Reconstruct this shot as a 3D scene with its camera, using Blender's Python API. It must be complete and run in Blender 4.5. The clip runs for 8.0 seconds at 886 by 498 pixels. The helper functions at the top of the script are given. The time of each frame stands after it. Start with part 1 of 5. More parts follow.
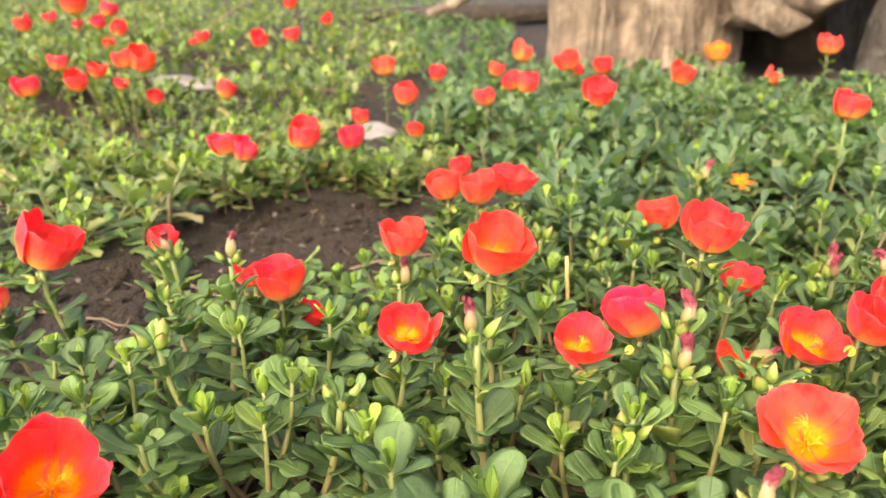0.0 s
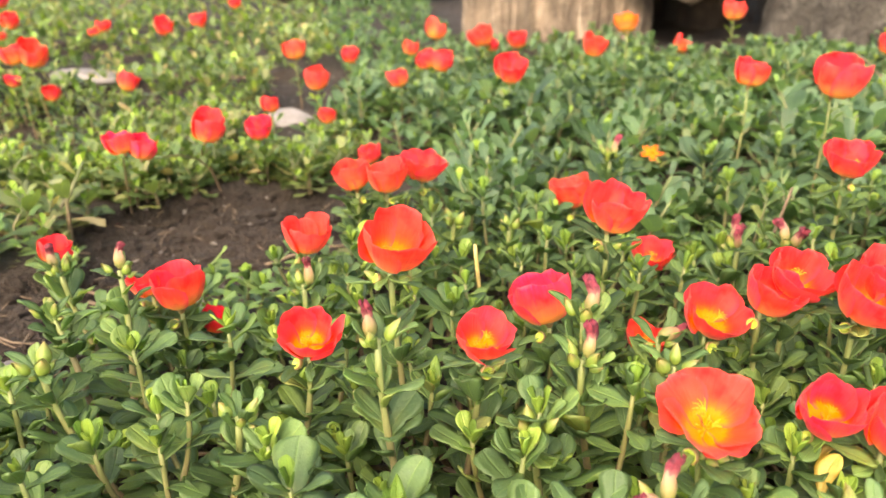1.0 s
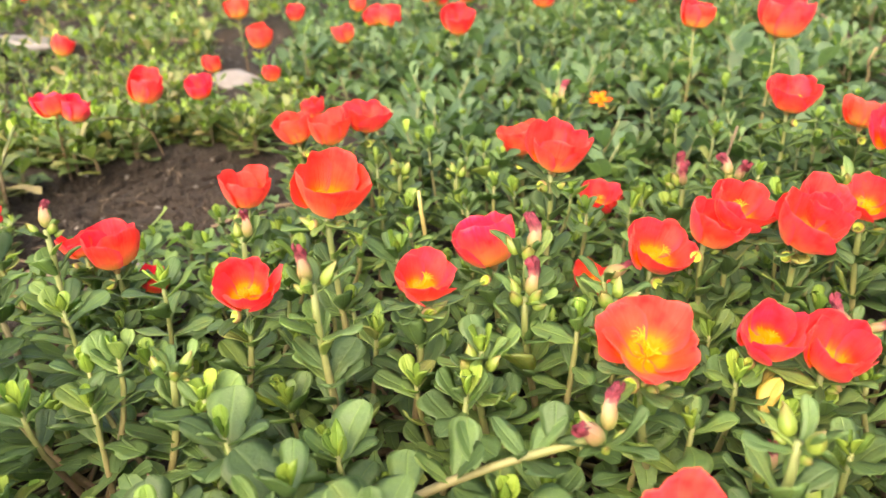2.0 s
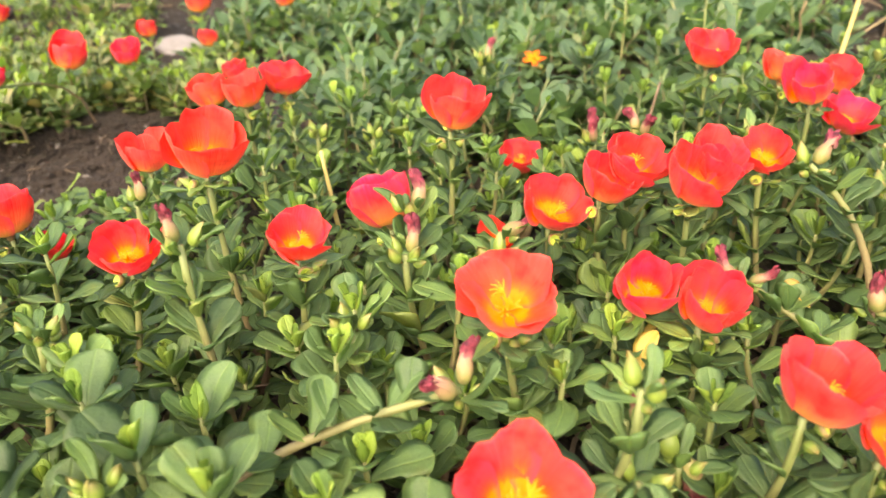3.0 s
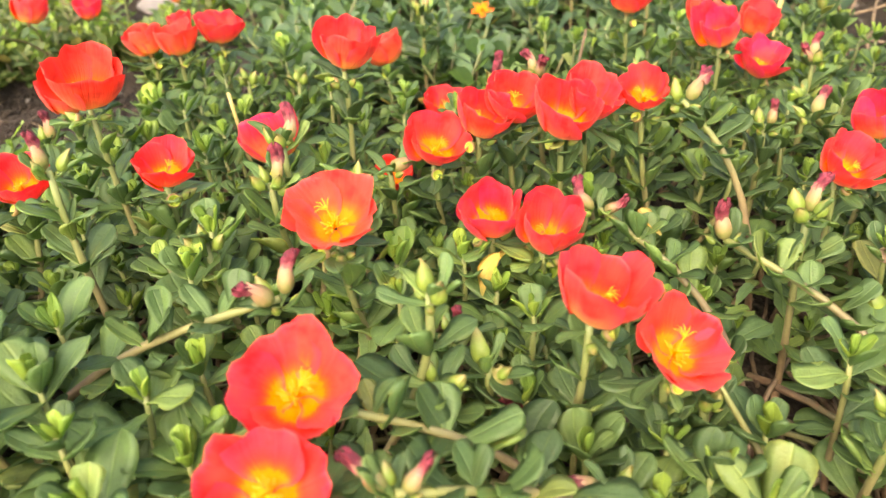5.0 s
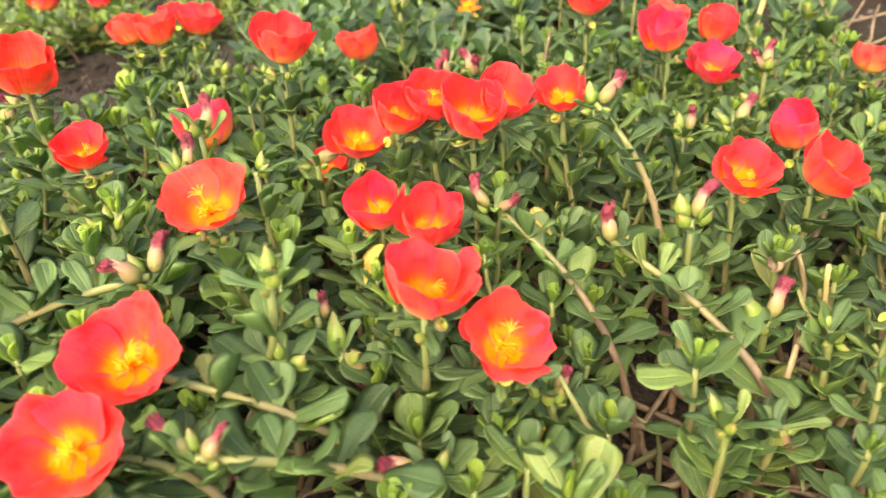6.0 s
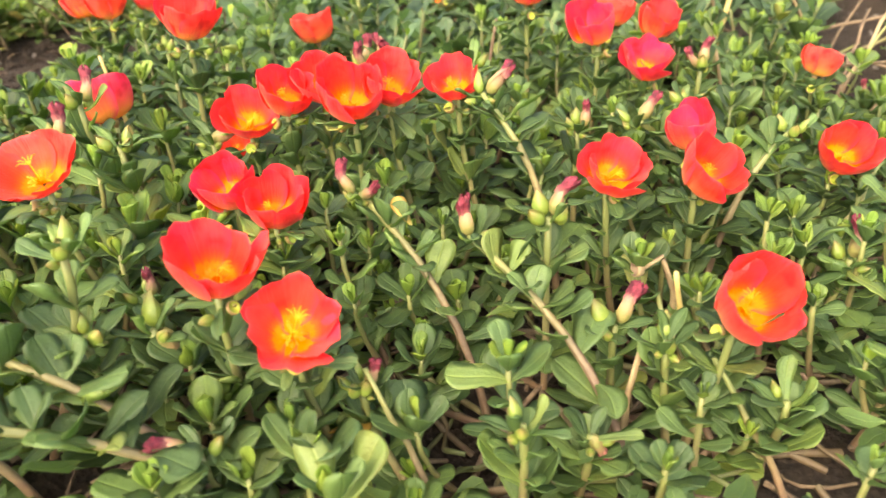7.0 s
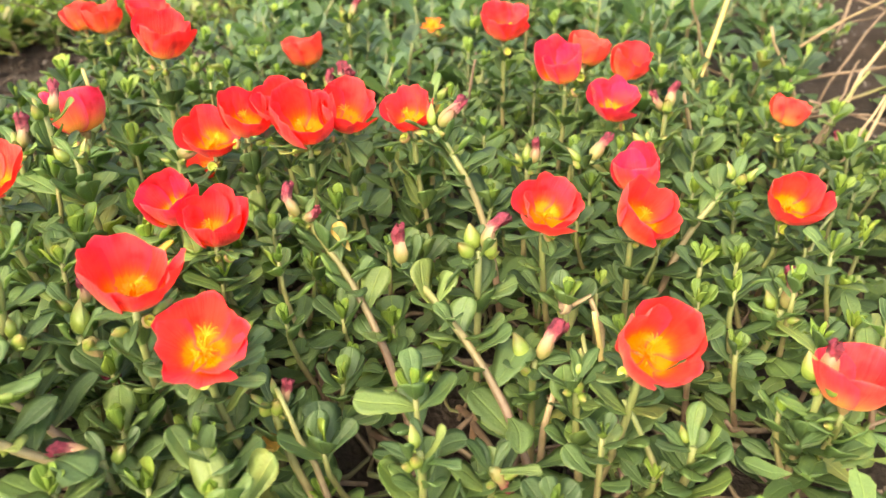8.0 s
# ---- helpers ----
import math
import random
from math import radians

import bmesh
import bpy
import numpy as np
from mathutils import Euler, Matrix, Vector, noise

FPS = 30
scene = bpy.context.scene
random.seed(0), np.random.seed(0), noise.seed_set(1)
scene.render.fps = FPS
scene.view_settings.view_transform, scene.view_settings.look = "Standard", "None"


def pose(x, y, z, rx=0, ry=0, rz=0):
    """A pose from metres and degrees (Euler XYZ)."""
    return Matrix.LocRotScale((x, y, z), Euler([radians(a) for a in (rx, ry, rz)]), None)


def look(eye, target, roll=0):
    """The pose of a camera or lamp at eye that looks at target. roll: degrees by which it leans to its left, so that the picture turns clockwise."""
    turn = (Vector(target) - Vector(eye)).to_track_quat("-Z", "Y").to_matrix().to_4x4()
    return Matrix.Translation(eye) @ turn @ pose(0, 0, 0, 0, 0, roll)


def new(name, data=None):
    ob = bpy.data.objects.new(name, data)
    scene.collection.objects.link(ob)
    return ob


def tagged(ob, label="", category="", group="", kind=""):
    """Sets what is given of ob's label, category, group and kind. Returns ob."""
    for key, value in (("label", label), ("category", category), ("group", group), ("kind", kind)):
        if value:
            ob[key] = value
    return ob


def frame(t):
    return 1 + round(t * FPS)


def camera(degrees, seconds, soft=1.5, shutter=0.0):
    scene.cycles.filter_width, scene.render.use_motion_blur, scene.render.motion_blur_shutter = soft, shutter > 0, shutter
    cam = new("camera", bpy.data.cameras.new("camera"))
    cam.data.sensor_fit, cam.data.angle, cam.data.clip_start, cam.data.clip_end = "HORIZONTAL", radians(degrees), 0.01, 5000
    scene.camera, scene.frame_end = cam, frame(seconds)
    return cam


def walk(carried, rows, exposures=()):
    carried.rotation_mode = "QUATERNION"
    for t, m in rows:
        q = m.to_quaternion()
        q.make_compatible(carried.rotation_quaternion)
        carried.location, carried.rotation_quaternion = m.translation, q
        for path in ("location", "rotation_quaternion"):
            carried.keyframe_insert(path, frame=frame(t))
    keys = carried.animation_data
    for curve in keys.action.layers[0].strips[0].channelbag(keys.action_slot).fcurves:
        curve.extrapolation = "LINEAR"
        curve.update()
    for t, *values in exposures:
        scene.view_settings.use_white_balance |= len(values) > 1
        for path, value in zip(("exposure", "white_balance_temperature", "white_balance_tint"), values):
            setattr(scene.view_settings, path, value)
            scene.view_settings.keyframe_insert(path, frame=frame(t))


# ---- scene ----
cam = camera(60.4, 8.0, shutter=0.25)
PATH = [
    (0, (0.012, 0.002, 0.199), (-0.024, 1.871, -0.512), -0.5),
    (0.5, (0.017, 0.009, 0.206), (0.069, 1.871, -0.522), -1.2),
    (1, (0.026, 0.013, 0.202), (0.157, 1.854, -0.568), -2.2),
    (1.2, (0.022, 0.014, 0.2), (0.187, 1.843, -0.593), -2.2),
    (2.3, (0.044, 0.015, 0.189), (0.276, 1.795, -0.693), -3.5),
    (2.5, (0.051, 0.015, 0.188), (0.294, 1.784, -0.713), -3.5),
    (3, (0.068, 0.012, 0.184), (0.326, 1.761, -0.749), -3.7),
    (3.5, (0.081, 0.004, 0.181), (0.341, 1.741, -0.776), -3.8),
    (4, (0.086, -0.005, 0.178), (0.333, 1.723, -0.799), -4.0),
    (4.5, (0.097, -0.012, 0.175), (0.321, 1.711, -0.817), -4.3),
    (4.7, (0.107, -0.013, 0.174), (0.319, 1.708, -0.822), -4.5),
    (5.8, (0.16, -0.028, 0.176), (0.234, 1.699, -0.83), -4.5),
    (6, (0.176, -0.031, 0.175), (0.221, 1.698, -0.83), -4.4),
    (6.5, (0.208, -0.031, 0.172), (0.185, 1.693, -0.841), -4.0),
    (7, (0.243, -0.028, 0.167), (0.167, 1.693, -0.848), -3.2),
    (7.5, (0.262, -0.028, 0.166), (0.155, 1.702, -0.831), -1.9),
    (8, (0.273, -0.031, 0.171), (0.147, 1.719, -0.791), -0.6),
]
walk(cam, [(t, look(eye, target, roll)) for t, eye, target, roll in PATH], [(0.0, 2.24, 8250, 11), (5.0, 2.25, 8250, 11), (8.0, 2.34, 8250, 11)])

# lens: focus on the middle of the bed, slight blur near and far
cam.data.dof.use_dof = True
cam.data.dof.focus_distance = 0.275
cam.data.dof.aperture_fstop = 16.0

# ---- light: bright hazy sky, soft sun ----
SUN_EL, SUN_AZ = 46.0, 205.0        # degrees; azimuth clockwise from +y
world = bpy.data.worlds.new("sky_world")
scene.world = world
world.use_nodes = True
wn = world.node_tree.nodes
wl = world.node_tree.links
sky = wn.new("ShaderNodeTexSky")
sky.sky_type = "NISHITA"
sky.sun_disc = False
sky.sun_elevation, sky.sun_rotation = radians(SUN_EL), radians(SUN_AZ)
sky.air_density, sky.dust_density, sky.ozone_density = 1.0, 3.5, 1.0
back = wn["Background"]
back.inputs["Strength"].default_value = 0.15
wl.new(sky.outputs["Color"], back.inputs["Color"])
sun_data = bpy.data.lights.new("sun", "SUN")
sun_data.energy, sun_data.angle, sun_data.color = 0.72, radians(70), (1.0, 0.95, 0.86)
sun = new("sun", sun_data)
a, e = radians(SUN_AZ), radians(SUN_EL)
toward = Vector((math.sin(a) * math.cos(e), math.cos(a) * math.cos(e), math.sin(e)))
sun.matrix_world = look(toward * 20, (0, 0, 0))

rng = random.Random(7)


# ---- materials ----
def nodes_of(name):
    m = bpy.data.materials.new(name)
    m.use_nodes = True
    nt = m.node_tree
    return m, nt, nt.nodes["Principled BSDF"]


def ramp(nt, fac, stops, mode="LINEAR"):
    r = nt.nodes.new("ShaderNodeValToRGB")
    r.color_ramp.interpolation = mode
    while len(r.color_ramp.elements) < len(stops):
        r.color_ramp.elements.new(0.5)
    for el, (p, c) in zip(r.color_ramp.elements, stops):
        el.position = p
        el.color = (*c, 1.0)
    nt.links.new(fac, r.inputs["Fac"])
    return r.outputs["Color"]


def noise_tex(nt, scale, detail=4.0, rough=0.55, coord=None, distort=0.0):
    n = nt.nodes.new("ShaderNodeTexNoise")
    n.inputs["Scale"].default_value = scale
    n.inputs["Detail"].default_value = detail
    n.inputs["Roughness"].default_value = rough
    n.inputs["Distortion"].default_value = distort
    if coord is not None:
        nt.links.new(coord, n.inputs["Vector"])
    return n.outputs["Fac"]


def mix(nt, fac, c1, c2, mode="MIX"):
    m = nt.nodes.new("ShaderNodeMix")
    m.data_type = "RGBA"
    m.blend_type = mode
    for value, sock in ((fac, m.inputs["Factor"]), (c1, m.inputs["A"]), (c2, m.inputs["B"])):
        if isinstance(value, (int, float)):
            sock.default_value = value
        elif isinstance(value, tuple):
            sock.default_value = (*value, 1.0)
        else:
            nt.links.new(value, sock)
    return m.outputs["Result"]


def calc(nt, op, x, y=0.0):
    m = nt.nodes.new("ShaderNodeMath")
    m.operation = op
    for value, sock in ((x, m.inputs[0]), (y, m.inputs[1])):
        if isinstance(value, (int, float)):
            sock.default_value = value
        else:
            nt.links.new(value, sock)
    return m.outputs[0]


def span(nt, value, lo, hi, to0=0.0, to1=1.0):
    m = nt.nodes.new("ShaderNodeMapRange")
    m.inputs["From Min"].default_value, m.inputs["From Max"].default_value = lo, hi
    m.inputs["To Min"].default_value, m.inputs["To Max"].default_value = to0, to1
    nt.links.new(value, m.inputs["Value"])
    return m.outputs["Result"]


def bump(nt, bsdf, height, strength, distance):
    b = nt.nodes.new("ShaderNodeBump")
    b.inputs["Strength"].default_value = strength
    b.inputs["Distance"].default_value = distance
    nt.links.new(height, b.inputs["Height"])
    nt.links.new(b.outputs["Normal"], bsdf.inputs["Normal"])
    return b.outputs["Normal"]


def uv_of(nt):
    uv = nt.nodes.new("ShaderNodeUVMap")
    sep = nt.nodes.new("ShaderNodeSeparateXYZ")
    nt.links.new(uv.outputs["UV"], sep.inputs[0])
    return uv.outputs["UV"], sep.outputs[0], sep.outputs[1]


def vary(nt, island):
    """A random number for each piece."""
    if island:
        return nt.nodes.new("ShaderNodeNewGeometry").outputs["Random Per Island"]
    return nt.nodes.new("ShaderNodeObjectInfo").outputs["Random"]


def see_through(nt, bsdf, colour, amount, normal=None):
    """Adds light passing through a thin blade."""
    tr = nt.nodes.new("ShaderNodeBsdfTranslucent")
    nt.links.new(colour, tr.inputs["Color"])
    if normal is not None:
        nt.links.new(normal, tr.inputs["Normal"])
    ms = nt.nodes.new("ShaderNodeMixShader")
    ms.inputs[0].default_value = amount
    nt.links.new(bsdf.outputs[0], ms.inputs[1])
    nt.links.new(tr.outputs[0], ms.inputs[2])
    out = nt.nodes["Material Output"]
    nt.links.new(ms.outputs[0], out.inputs["Surface"])


def leaf_material(name, stops, island, through_amount=0.40, rough=0.4):
    m, nt, p = nodes_of(name)
    uv, u, v = uv_of(nt)
    r = vary(nt, island)
    pos = nt.nodes.new("ShaderNodeNewGeometry").outputs["Position"]
    col = ramp(nt, r, stops)
    plant = noise_tex(nt, 16.0, 2.0, 0.5, pos)
    col = mix(nt, span(nt, plant, 0.36, 0.64), mix(nt, 1.0, col, (0.80, 0.80, 0.84), "MULTIPLY"), mix(nt, 1.0, col, (1.22, 1.20, 1.18), "MULTIPLY"))
    patch = noise_tex(nt, 260.0, 3.0, 0.6, pos)
    col = mix(nt, span(nt, patch, 0.35, 0.75, 0.0, 0.55), col, mix(nt, 1.0, col, (1.45, 1.35, 1.1), "MULTIPLY"))
    speck = noise_tex(nt, 1900.0, 2.0, 0.6, pos)
    col = mix(nt, span(nt, speck, 0.58, 0.72, 0.0, 0.30), col, mix(nt, 1.0, col, (2.0, 1.8, 2.1), "MULTIPLY"))
    # some leaves carry a browner blotch, others are evenly green
    blotch = noise_tex(nt, 75.0, 2.0, 0.5, pos)
    col = mix(nt, span(nt, blotch, 0.60, 0.78, 0.0, 0.45), col, mix(nt, 1.0, col, (1.55, 1.05, 0.75), "MULTIPLY"))
    off = calc(nt, "ABSOLUTE", calc(nt, "SUBTRACT", u, 0.5))
    rib = span(nt, off, 0.008, 0.035, 0.34, 0.0)
    col = mix(nt, rib, col, mix(nt, 1.0, col, (1.9, 1.7, 1.3), "MULTIPLY"))
    rim = span(nt, off, 0.445, 0.5, 0.0, 0.40)
    col = mix(nt, rim, col, mix(nt, 1.0, col, (2.1, 1.8, 1.3), "MULTIPLY"))
    foot = span(nt, v, 0.0, 0.22, 0.5, 0.0)
    col = mix(nt, foot, col, (0.24, 0.32, 0.09))
    nt.links.new(col, p.inputs["Base Color"])
    p.inputs["Roughness"].default_value = rough
    nt.links.new(span(nt, patch, 0.3, 0.8, rough - 0.02, rough + 0.2), p.inputs["Roughness"])
    p.inputs["Specular IOR Level"].default_value = 0.46
    groove = span(nt, off, 0.0, 0.06, -0.8, 0.0)
    nrm = bump(nt, p, calc(nt, "ADD", noise_tex(nt, 800.0, 4.0, 0.65, pos), groove), 0.45, 0.0007)
    glow = mix(nt, 1.0, col, (1.7, 1.8, 0.8), "MULTIPLY")
    see_through(nt, p, glow, through_amount, nrm)
    return m


GREENS = [(0.0, (0.055, 0.102, 0.037)), (0.3, (0.080, 0.149, 0.053)), (0.6, (0.110, 0.192, 0.068)), (0.85, (0.139, 0.231, 0.075)), (0.97, (0.176, 0.260, 0.080)), (1.0, (0.235, 0.265, 0.088))]
YOUNG = [(0.0, (0.125, 0.225, 0.042)), (0.5, (0.165, 0.275, 0.048)), (1.0, (0.225, 0.325, 0.058))]
MEADOW = [(0.0, (0.058, 0.100, 0.038)), (0.4, (0.090, 0.146, 0.052)), (0.75, (0.138, 0.192, 0.070)), (0.93, (0.21, 0.23, 0.10)), (1.0, (0.34, 0.27, 0.14))]
M_LEAF = leaf_material("leaf_green", GREENS, False)
M_YOUNG = leaf_material("leaf_young", YOUNG, False, 0.3)
M_LEAF_J = leaf_material("leaf_green_many", GREENS, True)
# GREENS dimmed and shifted to blue: distance put into the leaf colour
M_BACK = leaf_material("leaf_distance_tint_many", [(q, (0.86 * cr, 0.88 * cg, 1.30 * cb)) for q, (cr, cg, cb) in GREENS], True)
M_MEADOW = leaf_material("leaf_meadow_many", MEADOW, True, 0.32)
M_YOUNG_J = leaf_material("leaf_young_many", YOUNG, True, 0.3)
M_YELLOW = leaf_material("leaf_yellowed", [(0.0, (0.40, 0.33, 0.09)), (1.0, (0.46, 0.30, 0.07))], False, 0.3)


def petal_material(name, base, mid, tip, rim_col, outside=False):
    """The inner side has a golden eye; the outer side is paler, yellowish at its foot."""
    m, nt, p = nodes_of(name)
    uv, u, v = uv_of(nt)
    r = vary(nt, False)
    st = nt.nodes.new("ShaderNodeMapping")
    st.inputs["Scale"].default_value = (26.0, 1.3, 1.0)
    nt.links.new(uv, st.inputs["Vector"])
    vein = noise_tex(nt, 1.0, 3.0, 0.6, st.outputs["Vector"])
    edge = calc(nt, "ADD", v, span(nt, vein, 0.3, 0.7, -0.06, 0.06))
    if outside:
        col = ramp(nt, edge, [(0.0, (0.58, 0.54, 0.07)), (0.24, (0.84, 0.50, 0.09)), (0.48, (0.88, 0.24, 0.08)), (0.74, mid), (0.92, tip), (1.0, rim_col)])
    else:
        col = ramp(nt, edge, [(0.0, (0.88, 0.29, 0.005)), (0.30, (0.89, 0.27, 0.005)), (0.365, base), (0.50, mid), (0.86, tip), (1.0, rim_col)])
    col = mix(nt, span(nt, r, 0.0, 1.0, 0.0, 0.75), col, mix(nt, span(nt, v, 0.35, 0.7, 0.0, 1.0), col, rim_col))
    col = mix(nt, span(nt, vein, 0.46, 0.74, 0.0, 0.38), col, mix(nt, 1.0, col, (1.05, 1.9, 1.7), "MULTIPLY"))
    off = calc(nt, "ABSOLUTE", calc(nt, "SUBTRACT", u, 0.5))
    pos = nt.nodes.new("ShaderNodeNewGeometry").outputs["Position"]
    # coral clouds and deep red mottling put highlights and shaded folds into the colour
    cloud = noise_tex(nt, 95.0, 2.0, 0.5, pos)
    col = mix(nt, calc(nt, "MULTIPLY", span(nt, cloud, 0.42, 0.68, 0.0, 0.5), span(nt, v, 0.35, 0.6)), col, (0.92, 0.115, 0.080))
    deep = noise_tex(nt, 150.0, 2.0, 0.5, pos)
    col = mix(nt, calc(nt, "MULTIPLY", span(nt, deep, 0.50, 0.72, 0.0, 0.75), span(nt, v, 0.4, 0.6)), col, (0.58, 0.008, 0.016))
    col = mix(nt, span(nt, off, 0.36, 0.5, 0.0, 0.7), col, rim_col)
    col = mix(nt, span(nt, v, 0.93, 0.99, 0.0, 0.45), col, (0.92, 0.20, 0.17))
    nt.links.new(col, p.inputs["Base Color"])
    p.inputs["Roughness"].default_value = 0.5
    p.inputs["Specular IOR Level"].default_value = 0.25
    p.inputs["Sheen Weight"].default_value = 0.3
    p.inputs["Sheen Roughness"].default_value = 0.4
    p.inputs["Sheen Tint"].default_value = (1.0, 0.55, 0.45, 1.0)
    nrm = bump(nt, p, vein, 0.45, 0.0011)
    see_through(nt, p, mix(nt, 1.0, col, (1.2, 1.1, 1.0), "MULTIPLY"), 0.42, nrm)
    return m


PETAL_TINTS = {
    "red": ((0.87, 0.125, 0.010), (0.88, 0.046, 0.018), (0.85, 0.030, 0.034), (0.86, 0.050, 0.110)),
    "orange": ((0.88, 0.150, 0.012), (0.89, 0.076, 0.022), (0.88, 0.056, 0.036), (0.88, 0.084, 0.095)),
    "pink": ((0.86, 0.100, 0.014), (0.84, 0.030, 0.036), (0.80, 0.022, 0.076), (0.83, 0.048, 0.180)),
    "yellow": ((0.84, 0.40, 0.006), (0.82, 0.30, 0.006), (0.80, 0.20, 0.010), (0.79, 0.15, 0.014)),
}
M_PETAL = {k: petal_material("petal_" + k, *tints) for k, tints in PETAL_TINTS.items()}
M_PETAL_OUT = {k: petal_material("petal_outside_" + k, *tints, True) for k, tints in PETAL_TINTS.items()}


def plain_material(name, c1, c2, scale=400.0, rough=0.5, bumpy=0.3, dist=0.0006, through_amount=0.0, along=None):
    m, nt, p = nodes_of(name)
    uv, u, v = uv_of(nt)
    pos = nt.nodes.new("ShaderNodeNewGeometry").outputs["Position"]
    n = noise_tex(nt, scale, 4.0, 0.6, pos)
    f = span(nt, n, 0.3, 0.7)
    col = mix(nt, f, c1, c2)
    if along is not None:
        col = mix(nt, span(nt, v, along[0], along[1], 0.0, 0.85), col, along[2])
    nt.links.new(col, p.inputs["Base Color"])
    p.inputs["Roughness"].default_value = rough
    nrm = bump(nt, p, noise_tex(nt, scale * 3.0, 4.0, 0.65, pos), bumpy, dist)
    if through_amount:
        see_through(nt, p, col, through_amount, nrm)
    return m


M_STEM = plain_material("stem_skin", (0.21, 0.125, 0.082), (0.29, 0.20, 0.115), 300.0, 0.5, 0.3, 0.0006, 0.0, (0.2, 0.8, (0.170, 0.225, 0.066)))
# darker copy of the stem skin: shade for stems set deeper, brown for runners
M_STEM_DIM = plain_material("stem_dimmed_brown", (0.13, 0.09, 0.055), (0.17, 0.13, 0.07), 300.0, 0.55, 0.3, 0.0006, 0.0, (0.3, 0.9, (0.13, 0.175, 0.06)))
M_STEM_RED = plain_material("stem_reddish", (0.125, 0.076, 0.050), (0.20, 0.140, 0.085), 260.0, 0.5, 0.3, 0.0006, 0.0, (0.35, 0.9, (0.20, 0.23, 0.070)))
M_BUD = plain_material("bud_green", (0.15, 0.23, 0.040), (0.22, 0.29, 0.052), 420.0, 0.42, 0.3, 0.0004, 0.15, (0.55, 1.1, (0.30, 0.18, 0.08)))
M_YOUNG_CUP = plain_material("seed_cup_inside", (0.36, 0.46, 0.05), (0.42, 0.50, 0.08), 700.0, 0.4, 0.2, 0.0003)
M_SPENT = plain_material("bud_cream", (0.19, 0.22, 0.055), (0.30, 0.24, 0.095), 420.0, 0.5, 0.4, 0.0005, 0.15, (0.25, 0.75, (0.42, 0.20, 0.145)))
M_WITHER = plain_material("withered_petal", (0.09, 0.010, 0.020), (0.40, 0.05, 0.085), 480.0, 0.6, 0.9, 0.001, 0.15, (0.45, 0.05, (0.52, 0.24, 0.19)))
M_STAMEN = plain_material("stamen_gold", (0.86, 0.25, 0.004), (0.90, 0.36, 0.006), 900.0, 0.6, 0.2, 0.0002)
M_DRY = plain_material("dry_stem", (0.12, 0.082, 0.052), (0.23, 0.165, 0.105), 240.0, 0.7, 0.5, 0.0008)
M_TAN = plain_material("tan_dry_stem", (0.24, 0.175, 0.095), (0.36, 0.275, 0.15), 240.0, 0.7, 0.5, 0.0008)
M_STRAW = plain_material("straw_stem", (0.44, 0.34, 0.11), (0.54, 0.42, 0.16), 240.0, 0.6, 0.4, 0.0006)


M_GRIT = plain_material("grit", (0.10, 0.085, 0.07), (0.22, 0.19, 0.165), 900.0, 0.85, 0.4, 0.001)


def soil_material():
    m, nt, p = nodes_of("soil")
    pos = nt.nodes.new("ShaderNodeNewGeometry").outputs["Position"]
    big = noise_tex(nt, 9.0, 5.0, 0.6, pos)
    fine = noise_tex(nt, 210.0, 6.0, 0.7, pos)
    col = ramp(nt, span(nt, big, 0.3, 0.7), [(0.0, (0.022, 0.014, 0.009)), (0.5, (0.045, 0.029, 0.019)), (1.0, (0.078, 0.053, 0.036))])
    col = mix(nt, span(nt, fine, 0.4, 0.75, 0.0, 0.6), col, (0.095, 0.065, 0.043))
    vor = nt.nodes.new("ShaderNodeTexVoronoi")
    vor.inputs["Scale"].default_value = 330.0
    nt.links.new(pos, vor.inputs["Vector"])
    grit = span(nt, vor.outputs["Distance"], 0.0, 0.35, 0.35, 0.0)
    col = mix(nt, grit, col, (0.12, 0.095, 0.075))
    nt.links.new(col, p.inputs["Base Color"])
    p.inputs["Roughness"].default_value = 0.9
    h = calc(nt, "ADD", fine, calc(nt, "MULTIPLY", vor.outputs["Distance"], 0.5))
    bump(nt, p, h, 1.0, 0.018)
    return m


M_SOIL = soil_material()


def wood_material(name, c1, c2, c3, grain=(60.0, 60.0, 9.0), rough=0.8, turn=0.0):
    m, nt, p = nodes_of(name)
    pos = nt.nodes.new("ShaderNodeNewGeometry").outputs["Position"]
    mp = nt.nodes.new("ShaderNodeMapping")
    mp.inputs["Scale"].default_value = grain
    mp.inputs["Rotation"].default_value = (0.0, radians(turn), 0.0)
    nt.links.new(pos, mp.inputs["Vector"])
    g = noise_tex(nt, 1.0, 6.0, 0.65, mp.outputs["Vector"], 0.6)
    b = noise_tex(nt, 13.0, 6.0, 0.65, pos, 1.2)
    col = ramp(nt, g, [(0.25, c1), (0.5, c2), (0.72, c3)])
    col = mix(nt, span(nt, b, 0.42, 0.68, 0.0, 0.85), col, c1)
    nt.links.new(col, p.inputs["Base Color"])
    p.inputs["Roughness"].default_value = rough
    bump(nt, p, g, 1.0, 0.03)
    return m


